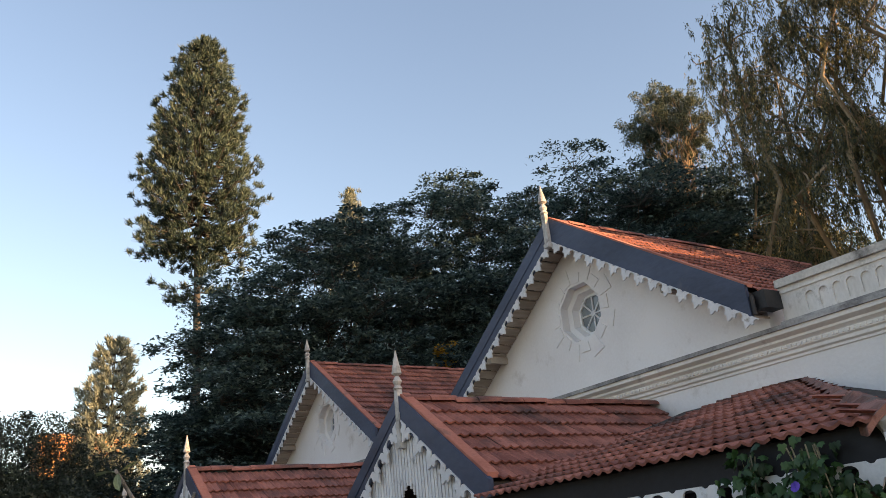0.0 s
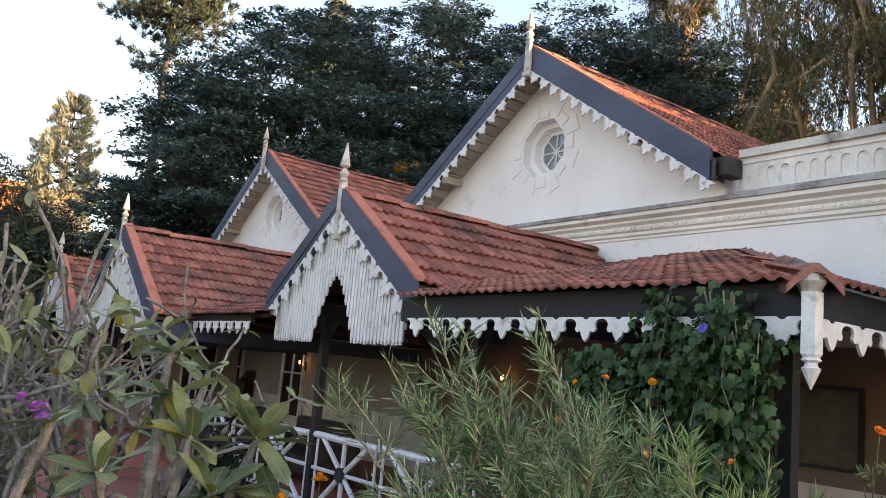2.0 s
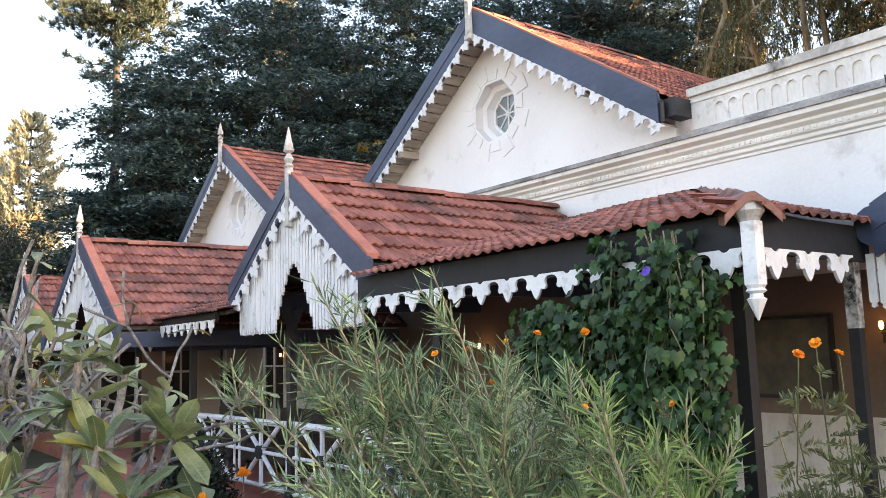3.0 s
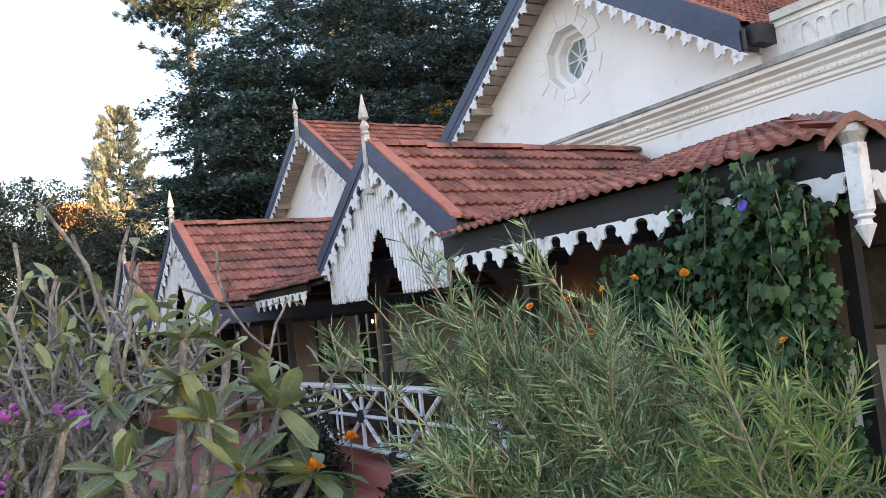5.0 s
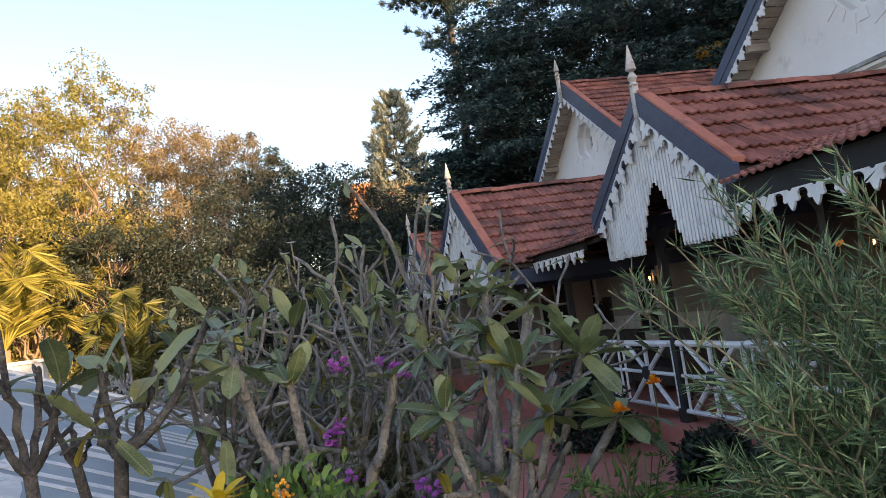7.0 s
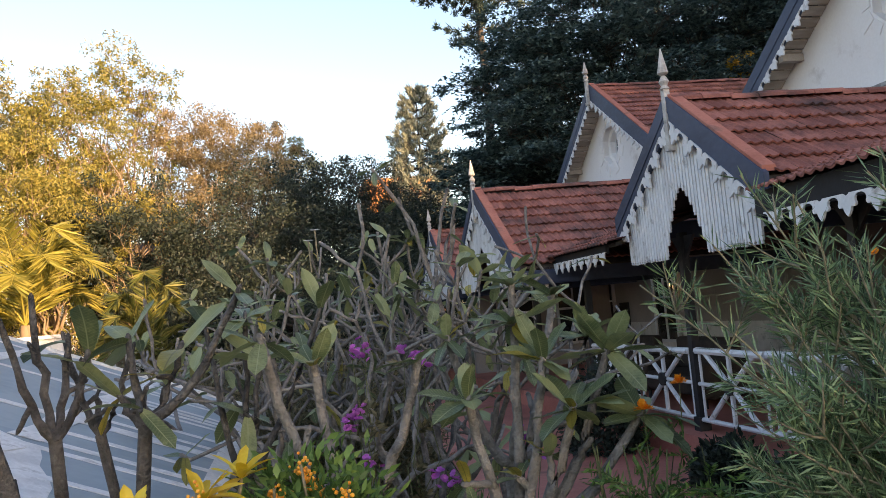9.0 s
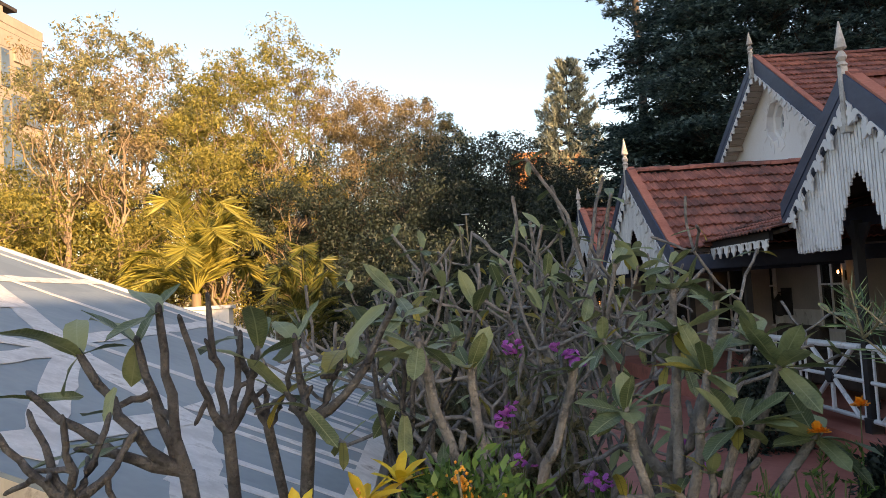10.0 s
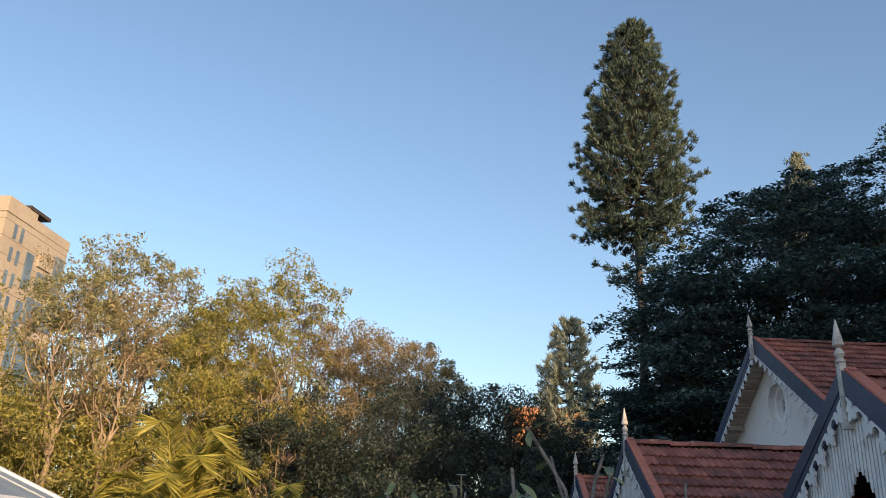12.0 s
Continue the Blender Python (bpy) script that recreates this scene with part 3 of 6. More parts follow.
cornice = moulding("cornice", 3.44, 23.4, 0.0, house)
corner_run = moulding("cornice", 2.72, 3.44, 0.06, house, True)
for y0, y1, out, piece in ((2.50, 3.50, 0.06, corner_run), (3.502, 23.4, 0.0, cornice)):
    part("top_ledge", box(fresh(), WALL - 0.225 - out, y0, 4.475, WALL + 0.04, y1, 4.53), LEDGE, piece, "dark stained ledge on the cornice")
part("pilaster", box(fresh(), WALL - 0.06, 2.69, 3.3, WALL - 0.001, 3.44, 4.15), PLASTER, house, "plain white corner pilaster")
for y0, y1, out, piece in ((2.75, 3.42, 0.06, corner_run), (3.47, 23.3, 0.0, cornice)):
    bm = fresh()
    k = y0
    while k < y1:
        box(bm, WALL - 0.098 - out, k, 4.265, WALL - 0.079 - out, k + 0.034, 4.30)
        k += 0.07
    tagged(part("dentil_band", bm, CORNICE, piece), kind="stuff")


def parapet(y0, y1, top=5.13):
    p = thing("parapet", "weathered plaster parapet with a row of blind arches", "parapet", "roof parapets")
    part("parapet_wall", box(fresh(), WALL + 0.024, y0, TOP, WALL + 0.26, y1, top - 0.10), OLD_PLASTER, p)
    holes = []
    c = y0 + 0.92
    while c < y1 - 0.36:
        arc = [(WALL, c + 0.064 * math.cos(a * math.pi / 6), TOP + 0.32 + 0.064 * math.sin(a * math.pi / 6)) for a in range(7)]
        holes.append([(WALL, c + 0.064, TOP + 0.15)] + arc + [(WALL, c - 0.064, TOP + 0.15)])
        c += 0.182
    part("blind_arcade", holed(fresh(), [(WALL, y0, TOP), (WALL, y1, TOP), (WALL, y1, top - 0.10), (WALL, y0, top - 0.10)], holes, (0.022, 0, 0)), OLD_PLASTER, p)
    part("coping", box(fresh(), WALL - 0.05, y0 - 0.05, top - 0.099, WALL + 0.32, y1, top), COPING, p, "stained cream coping")
    part("base_ledge", box(fresh(), WALL - 0.10, y0 - 0.10, TOP + 0.031, WALL - 0.002, y1, TOP + 0.09), LEDGE, p)
    part("corner_pier", box(fresh(), WALL - 0.03, y0 - 0.03, TOP, WALL + 0.3, y0 + 0.72, top - 0.10), OLD_PLASTER, p)
    part("string_course", box(fresh(), WALL - 0.02, y0 + 0.722, top - 0.18, WALL - 0.001, y1, top - 0.145), OLD_PLASTER, p)
    return p


parapet(2.72, 6.05)
parapet(13.20, 16.1)
side = thing("side_parapet", "weathered plaster parapet along the side wall", "parapet", "roof parapets")
part("parapet_wall", box(fresh(), WALL + 0.31, 2.72, TOP, 22, 2.95, 5.03), OLD_PLASTER, side)
part("coping", box(fresh(), WALL + 0.33, 2.67, 5.031, 22, 3.0, 5.13), COPING, side)

main_gable(9.65, 7.38)
main_gable(19.60, 7.36)

# veranda roof with a hipped corner
EX, EY, EZ, RZ = 4.10, 2.62, 2.77, 3.89
rise = (RZ - EZ) / (WALL - EX)
veranda = thing("veranda_roof", "low veranda roof of red clay tiles with a hipped corner", "roof")
HIP = (WALL, EY + (WALL - EX) * 0.76, RZ)
bm = fresh()
slab(bm, [(EX + 0.11, EY + 0.09, EZ - 0.02), (WALL, HIP[1], RZ - 0.05), (WALL, 7.9, RZ - 0.05), (EX + 0.35, 6.90, EZ + 0.04), (EX + 0.11, 6.75, EZ - 0.02)], (0, 0, -0.05))
front = part("front_slope", bm, DECK, veranda)
part("front_slope", slab(fresh(), [(EX + 0.11, 9.95, EZ - 0.15), (WALL, 9.2, RZ - 0.05), (WALL, 13.2, RZ - 0.05), (EX + 0.11, 12.55, EZ - 0.15)], (0, 0, -0.05)), DECK, veranda)
for a, b in ((16.3, 18.6), (22.2, 23.4)):
    part("front_slope", slab(fresh(), [(EX + 0.11, a, EZ - 0.02), (WALL, a, RZ - 0.05), (WALL, b, RZ - 0.05), (EX + 0.11, b, EZ - 0.02)], (0, 0, -0.05)), DECK, veranda)
bm = fresh()
slab(bm, [(EX + 0.11, EY + 0.11, EZ - 0.025), (WALL, EY + 0.11, EZ - 0.025), (WALL, HIP[1], RZ - 0.05)], (0, 0, -0.05))
flank = part("side_slope", bm, DECK, veranda)
ratio = 0.76
lay_tiles(front, (EX - 0.05, 6.9, EZ - 0.05), (0, -1, 0), (1, 0, rise), 19, 15, lambda u, v: (6.9 - u) > EY + 0.97 * v * ratio - 0.05 and (6.9 - u) < 6.62 + 0.36 * v)
lay_tiles(front, (EX - 0.05, 12.6, EZ - 0.18), (0, -1, 0), (1, 0, rise + 0.03), 12, 6, most=100)
lay_tiles(front, (EX - 0.05, 18.4, EZ - 0.05), (0, -1, 0), (1, 0, rise), 10, 5, most=100)
side_up = Vector((0, 1, (RZ - EZ) / (HIP[1] - EY)))
lay_tiles(flank, (EX, EY - 0.05, EZ - 0.05), (1, 0, 0), side_up, 6, 11, lambda u, v: u > v * 1.22 - 0.1)


def mortar_hip(parent, a, b, half=0.16, rise=0.062):
    """A broad lumpy tent of mortar and broken tile over a hip."""
    a, b = Vector(a), Vector(b)
    t = (b - a).normalized()
    q = Vector((-t.y, t.x, 0)).normalized()
    g = random.Random(12)
    top, low = [], []
    n = 44
    for i in range(n + 1):
        c = a + (b - a) * (i / n)
        w, h = half * g.uniform(0.8, 1.15), rise * g.uniform(0.6, 1.25)
        row = [(-1.0, -0.7), (-0.5, 0.22), (-0.07, 1.0), (0.07, 1.0), (0.5, 0.22), (1.0, -0.7)]
        top.append([c + q * (w * u + g.uniform(-0.02, 0.02)) + Vector((0, 0, h * v + g.uniform(-0.016, 0.016))) for u, v in row])
        low.append([p - Vector((0, 0, 0.05)) for p in top[-1]])
    bm = fresh()
    T, L = [[[bm.verts.new(p) for p in r] for r in s] for s in (top, low)]
    for i in range(n):
        for k in range(5):
            bm.faces.new((T[i][k], T[i][k + 1], T[i + 1][k + 1], T[i + 1][k]))
            bm.faces.new((L[i][k], L[i + 1][k], L[i + 1][k + 1], L[i][k + 1]))
        for k in (0, 5):
            bm.faces.new((T[i][k], T[i + 1][k], L[i + 1][k], L[i][k]))
    for i in (0, n):
        for k in range(5):
            bm.faces.new((T[i][k], T[i][k + 1], L[i][k + 1], L[i][k]))
    part("mortar_hip", bm, HIP_CLAY, parent, "broad lumpy hip of mortar and broken clay tile")


HIP_CLAY = shade("hip_mortar", (0.15, 0.075, 0.06), (0.33, 0.15, 0.115), 4.0, 0.9, 0.5, 30, stain=(0.10, 0.085, 0.075), amount=0.42, stain_scale=3.5)
mortar_hip(veranda, (EX - 0.01, EY - 0.01, EZ - 0.005), (HIP[0], HIP[1], RZ - 0.05))
part("fascia", box(fresh(), EX + 0.05, EY + 0.05, 2.52, EX + 0.10, 6.72, 2.742), FASCIA, veranda, "blue fascia board darkened as shaded by the eave")
part("fascia", box(fresh(), EX + 0.05, 10.15, 2.50, EX + 0.10, 12.5, 2.612), FASCIA, veranda, "blue fascia board darkened as shaded by the eave")
part("fascia", box(fresh(), EX + 0.10, EY + 0.05, 2.52, 5.50, EY + 0.10, 2.742), FASCIA, veranda, "blue fascia board darkened as shaded by the eave")
part("fretwork", scalloped(fresh(), (EX + 0.04, EY + 0.06, 2.55), (EX + 0.04, 6.6, 2.55), 0.312, 0.175, (0.02, 0, 0)), TRIM, veranda, "white painted heart fretwork")
part("fretwork", scalloped(fresh(), (EX + 0.04, 10.15, 2.52), (EX + 0.04, 12.5, 2.52), 0.26, 0.17, (0.02, 0, 0)), TRIM, veranda, "white painted heart fretwork")
part("fretwork", scalloped(fresh(), (EX + 0.10, EY + 0.04, 2.55), (5.26, EY + 0.04, 2.55), 0.38, 0.175, (0, 0.02, 0)), TRIM, veranda, "white painted heart fretwork")


def pendant(x, y, top, s=1.0, w=0.75):
    bm = fresh()
    box(bm, x - 0.055 * w, y - 0.055 * w, top - 0.36 * s, x + 0.055 * w, y + 0.055 * w, top)
    lathe(bm, [(0.075 * w, -0.36 * s), (0.06 * w, -0.38 * s), (0.075 * w, -0.395 * s), (0.045 * w, -0.41 * s), (0.05 * w, -0.43 * s), (0.072 * w, -0.44 * s), (0.004, -0.56 * s)][::-1], (x, y, top), 8)
    part("pendant", bm, TRIM, veranda, "white wooden drop pendant with a spear tip")


pendant(EX + 0.02, EY + 0.02, 2.68, 0.95)
pendant(EX + 0.02, 12.55, 2.60, 0.8, 0.65)
bm = lathe(fresh(), [(0.048, 2.66), (0.062, 2.70), (0.088, 2.74), (0.06, 2.80)], (EX + 0.045, EY + 0.045, 0), 9)
part("hip_end", bm, WEATHERED, veranda, "rough plaster lump under the hip end")

porch(4.30, 8.42, 4.06, 1.56, 0.70, 8.54)
porch(3.52, 14.40, 4.06, 2.20, 0.67, 8.54, base=2.26, pick=1.9, arch=(0.57, 0.75))
porch(3.80, 20.4, 3.98, 2.0, 0.70, 8.5, base=2.24, pick=1.8, arch=(0.57, 0.73))
porch(5.35, -0.6, 4.55, 3.07, 0.535, 9.0, base=2.22, pick=3.26, arch=(1.2, 1.1), depth=0.28, heart=(0.355, 0.23), clay=False, label="wide gabled entrance porch with white pickets and blue bargeboards")

# veranda floor, rail, posts
part("veranda_floor", box(fresh(), 4.45, -4, 0, WALL, 23.4, 0.30), RED_OXIDE, house, "red oxide veranda floor")


def veranda_post(x, y, top=2.62, w=0.047, arms=True):
    p = thing("veranda_post", "slim black painted timber post on the veranda edge", "post", "veranda posts", at=(x, y, 0.30))
    part("shaft", box(fresh(), -w, -w, 0, w, w, top - 0.30), BLACK, p)
    part("foot", box(fresh(), -w * 1.5, -w * 1.5, 0, w * 1.5, w * 1.5, 0.16), BLACK, p)
    if not arms:
        return p
    part("bracket", slab(fresh(), [(0, w, top - 0.34), (0, w + 0.22, top - 0.34), (0, w, top - 0.62)], (0.03, 0, 0)), BLACK, p)
    part("bracket", slab(fresh(), [(0, -w, top - 0.34), (0, -w - 0.22, top - 0.34), (0, -w, top - 0.62)], (0.03, 0, 0)), BLACK, p)
    return p


for py in (6.2, 9.15, 12.35, 15.0, 18.2):
    veranda_post(4.70, py)
for py in (3.10, 3.32):
    veranda_post(4.70, py, 2.62, 0.045, False)
corner_post = veranda_post(5.38, 2.74, 2.66, 0.034, False)
part("peeling_sleeve", box(fresh(), -0.038, -0.038, 1.80, 0.038, 0.038, 2.36), PEEL, corner_post, "peeling white painted upper part of the post")
veranda_post(5.45, 1.72, 2.7, 0.04, False)


def rail_bay(y0, y1, x=4.68):
    """A white rustic balustrade bay: rails, a spoked centre and upright bars."""
    b = thing("balustrade", "white painted rustic timber balustrade with crossed bars and a dark hub", "railing", "veranda balustrades", at=(x, y0, 0.30))
    w = y1 - y0
    g = random.Random(int(y0 * 10))
    for z, r in ((0.92, 0.040), (0.55, 0.024), (0.14, 0.028)):
        part("rail", rod(fresh(), (0, 0, z), (0, w, z + g.uniform(-0.015, 0.015)), r, 7), TRIM, b)
    c = w / 2
    for a in (0.92, 1.571, 2.22, 4.06, 4.712, 5.36):
        ey, ez = c + math.cos(a) * w * 0.62, 0.55 + (0.37 if a < 3 else -0.40)
        ey = min(max(ey, 0.03), w - 0.03)
        part("spoke", rod(fresh(), (0, c, 0.55), (0, ey, ez), 0.030, 6), TRIM, b)
    part("hub", rod(fresh(), (-0.05, c, 0.55), (0.05, c, 0.55), 0.085, 10), BLACK, b, "black round hub")
    for f in (0.035, 0.965):
        part("bar", rod(fresh(), (0.01, w * f, 0.14), (0.01, w * f, 0.92), 0.018, 6), TRIM, b)
    return b


for a, b in ((3.4, 4.75), (4.8, 6.13), (6.27, 7.65), (7.7, 9.08), (9.22, 10.7), (10.75, 12.28)):
    rail_bay(a, b)

# veranda interior
def inner_window(y0, y1, z0, z1, label):
    w = thing("casement_window", label, "window", "veranda windows")
    x = WALL - 0.03
    for a, b, c, d in ((y0, y1, z0, z0 + 0.06), (y0, y1, z1 - 0.06, z1), (y0, y0 + 0.06, z0 + 0.06, z1 - 0.06), (y1 - 0.06, y1, z0 + 0.06, z1 - 0.06)):
        part("frame", box(fresh(), x - 0.05, a, c, x + 0.028, b, d), TRIM, w)
    part("pane", box(fresh(), x - 0.01, y0 + 0.06, z0 + 0.06, x + 0.02, y1 - 0.06, z1 - 0.06), DARK_GLASS, w)
    part("mullion", box(fresh(), x - 0.04, (y0 + y1) / 2 - 0.025, z0 + 0.06, x - 0.011, (y0 + y1) / 2 + 0.025, z1 - 0.06), TRIM, w)
    part("transom", box(fresh(), x - 0.04, y0 + 0.06, z0 + (z1 - z0) * 0.6, x - 0.012, y1 - 0.06, z0 + (z1 - z0) * 0.6 + 0.04), TRIM, w)
    return w


for y0, y1 in ((16.9, 18.0), (20.3, 21.4)):
    inner_window(y0, y1, 0.8, 2.45, "tall white casement window with dark panes on the veranda wall")
panel = thing("framed_painting", "large dark oil painting in a black frame on the veranda wall", "picture")
part("frame", box(fresh(), WALL - 0.05, 4.50, 1.42, WALL - 0.003, 5.50, 2.30), BLACK, panel)
part("canvas", box(fresh(), WALL - 0.06, 4.54, 1.46, WALL - 0.051, 5.46, 2.26), PAINTING, panel)
# Thin skins over the white wall; the beige has veranda shade in its colour.
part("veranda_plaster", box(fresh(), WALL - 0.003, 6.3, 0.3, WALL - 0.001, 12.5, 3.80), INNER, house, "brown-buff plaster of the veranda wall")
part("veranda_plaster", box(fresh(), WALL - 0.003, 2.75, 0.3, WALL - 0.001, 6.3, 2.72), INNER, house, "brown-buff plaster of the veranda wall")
part("veranda_plaster", box(fresh(), WALL - 0.003, 12.5, 0.3, WALL - 0.001, 23.4, 3.80), PALE_INNER, house, "whitish veranda plaster toned down as shaded")
part("dado", box(fresh(), WALL - 0.006, 2.75, 0.3, WALL - 0.0035, 23.4, 1.25), OLD_PLASTER, house)
part("cross_wall", box(fresh(), 4.75, 20.6, 0.30, WALL - 0.01, 20.8, 3.3), PALE_INNER, house, "pale plastered wall across the veranda's far end")
for x0 in (5.5, 7.0):
    far_window = thing("casement_window", "tall white casement window with dark panes on the veranda wall", "window", "veranda windows")
    part("frame", box(fresh(), x0, 20.54, 0.8, x0 + 0.9, 20.598, 2.45), TRIM, far_window)
    for a in (0.06, 0.48):
        for b, c in ((0.87, 1.70), (1.76, 2.38)):
            part("pane", box(fresh(), x0 + a, 20.52, b, x0 + a + 0.36, 20.539, c), DARK_GLASS, far_window)
wing = thing("entrance_wing", "plain buff wing wall behind the entrance porch", "wall")
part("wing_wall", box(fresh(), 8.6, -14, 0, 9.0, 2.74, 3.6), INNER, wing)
part("dado", box(fresh(), 8.58, -14, 0.3, 8.599, 2.74, 1.2), OLD_PLASTER, wing)
# Out-of-view block, added only to shade the porch roofs and garden.
sun_block = thing("unseen_sun_block", "unseen white block added to keep low sun off the lower roofs", "house")
part("wall", box(fresh(), 9.5, -18, 0, 24, -4.5, 8.3), PLASTER, sun_block)
part("roof", slab(fresh(), [(9.0, -18.5, 8.31), (24.5, -18.5, 8.31), (16.0, -18.5, 9.6)], (0, 14.5, 0)), TILE_JOINED, sun_block)


def lamp_bulb(x, y, z):
    l = thing("wall_lamp", "small lit wall lamp with a warm glass shade", "lamp", "wall lamps", at=(x, y, z))
    part("arm", rod(fresh(), (0.14, 0, -0.10), (0, 0, -0.08), 0.012), BLACK, l)
    part("plate", box(fresh(), 0.12, -0.05, -0.18, 0.149, 0.05, 0.02), BLACK, l)
    part("shade", lathe(fresh(), [(0.012, -0.045), (0.025, -0.015), (0.020, 0.035)], n=8), GLOW, l, "glowing warm glass shade")
    bulb = new("lamp_light", bpy.data.lights.new("lamp_light", "POINT"))
    bulb.data.energy, bulb.data.color, bulb.data.shadow_soft_size = 0.028, (1.0, 0.55, 0.22), 0.05
    bulb.location = (x - 0.12, y, z)
    return l


GLOW = shade("lamp_glass", (1, 0.7, 0.35), (1, 0.8, 0.5), 3, 0.3, 0)
GLOW.node_tree.nodes["Principled BSDF"].inputs["Emission Color"].default_value = (1.0, 0.50, 0.15, 1)
GLOW.node_tree.nodes["Principled BSDF"].inputs["Emission Strength"].default_value = 3.2
lamp_bulb(WALL - 0.16, 3.95, 2.16)
lamp_bulb(WALL - 0.16, 16.93, 2.06)
lamp_bulb(WALL - 0.16, 10.05, 2.10)
clock = thing("wall_disc", "round black wall ornament", "ornament")
part("disc", rod(fresh(), (WALL - 0.06, 3.70, 1.98), (WALL - 0.003, 3.70, 1.98), 0.115, 14), BLACK, clock)
cable = thing("hanging_cable", "loose dark cable looped from the cornice down the wall", "cable")
loop = []
for k in range(19):
    u = k / 18
    dip = min(1.0, 1.25 * math.sin(math.pi * u) ** 0.5)
    loop.append((WALL - 0.30 + 0.20 * dip, 3.48 + 0.14 * u + 0.015 * math.sin(9 * u), 4.56 - 0.95 * dip - 0.06 * math.sin(math.pi * u)))
v, f = tubes([(np.array(loop), np.full(19, 0.0075))], 6)
part("cable", np_mesh("cable", v, f, BLACK, True), None, cable)
door = thing("dark_doorway", "tall dark panelled door on the veranda wall", "door")
part("leaf", box(fresh(), WALL - 0.05, 22.2, 0.30, WALL - 0.008, 23.1, 2.45), BLACK, door)
for z in (0.5, 1.45):
    part("panel", box(fresh(), WALL - 0.07, 22.35, z, WALL - 0.051, 22.95, z + 0.8), BLACK, door)
lantern = thing("wall_lantern", "black metal lantern on an arched wall bracket", "lantern")
part("back_plate", box(fresh(), WALL - 0.05, 19.50, 1.10, WALL - 0.004, 20.0, 1.75), BLACK, lantern)
part("cage", lathe(fresh(), [(0.05, -0.28), (0.13, -0.22), (0.15, 0.10), (0.06, 0.20), (0.02, 0.26)], (WALL - 0.22, 19.75, 1.36), 8), BLACK, lantern)
part("bracket", rod(fresh(), (WALL - 0.05, 19.75, 1.68), (WALL - 0.22, 19.75, 1.64), 0.018), BLACK, lantern)


def veranda_sofa(x, y):
    """A low upholstered sofa that faces the garden, its back to the wall side."""
    p = thing("veranda_sofa", "dark brown upholstered sofa on the veranda floor", "sofa", "veranda sofas", at=(x, y, 0.30))
    for name, b in (("seat", (-0.35, -0.80, 0.16, 0.35, 0.80, 0.44)), ("backrest", (0.20, -0.80, 0.441, 0.40, 0.80, 0.92)), ("armrest", (-0.36, -0.97, 0.12, 0.40, -0.802, 0.64)), ("armrest", (-0.36, 0.802, 0.12, 0.40, 0.97, 0.64))):
        bm = box(fresh(), *b)
        bmesh.ops.bevel(bm, geom=bm.edges[:], offset=0.06, segments=3, affect="EDGES", profile=0.5)
        part(name, bm, SOFA, p)
    for lx in (-0.28, 0.32):
        for ly in (-0.86, 0.86):
            part("leg", rod(fresh(), (lx, ly, 0.0), (lx, ly, 0.13), 0.03, 8), BLACK, p)
    return p


veranda_sofa(5.85, 11.5)
veranda_sofa(5.85, 13.9)

# ---- paving ----
bm = fresh()
slab(bm, [(2.0, 4.2, 0.006), (4.44, 4.2, 0.006), (4.44, 18, 0.006), (2.7, 18, 0.006), (1.8, 8.5, 0.006)], (0, 0, 0.014))
tagged(part("pavement", bm, RED_OXIDE), "red oxide garden path beside the veranda", "path", kind="structure")

# ---- lean-to roof of painted panes ----
PANE = shade("blue_grey_pane", (0.20, 0.250, 0.285), (0.275, 0.330, 0.365), 1.2, 0.55, 0.04, 14, each=0.3, stain=(0.30, 0.31, 0.31), amount=0.10, stain_scale=2.5)
SEAL = shade("white_sealant", (0.55, 0.55, 0.55), (0.78, 0.775, 0.77), 5, 0.8, 0.4, 25, stain=(0.22, 0.21, 0.20), amount=0.25, stain_scale=5)
GX, GZ, GS, GY0, GY1 = -0.50, 1.09, 0.41, 3.3, 9.95
glass_roof = thing("pane_roof", "low lean-to roof of blue-grey panes with white sealed joints", "roof")
gp = lambda x, y, h=0.0: Vector((x, y, GZ + (GX - x) * GS + h))
xs, ys = [GX, -1.44, -2.45, -3.57, -5.09, -6.7, -8.3], [3.3, 4.2, 5.36, 6.64, 7.92, 8.95, 9.95]
for i in range(len(xs) - 1):
    for j in range(len(ys) - 1):
        x0, x1, y0, y1 = xs[i], xs[i + 1], ys[j], ys[j + 1]
        part("pane", slab(fresh(), [gp(x0, y0), gp(x1, y0), gp(x1, y1), gp(x0, y1)], (0, 0, -0.02)), PANE, glass_roof)


SEALS = []


def seal(a, b, w):
    """A brushed band of sealant with an uneven edge."""
    a, b = Vector(a), Vector(b)
    n = max(3, int((b - a).length / 0.19))
    t = (b - a).normalized()
    q = Vector((-t.y, t.x))
    g = random.Random(int(abs(a.x * 131 + a.y * 17 + b.x * 7) * 100))
    l1, l2 = [], []
    SEALS.append(0)
    lift = 0.003 + 0.0002 * (len(SEALS) % 48)
    for k in range(n + 1):
        c = a + (b - a) * k / n
        u, v = c + q * (w / 2 + g.uniform(-0.10, 0.10) * w), c - q * (w / 2 + g.uniform(-0.10, 0.10) * w)
        l1.append(gp(u.x, u.y, lift)), l2.append(gp(v.x, v.y, lift))
    part("joint", strip(fresh(), l1, l2, (0, 0, -0.0035)), SEAL, glass_roof, "rough white sealed joint")


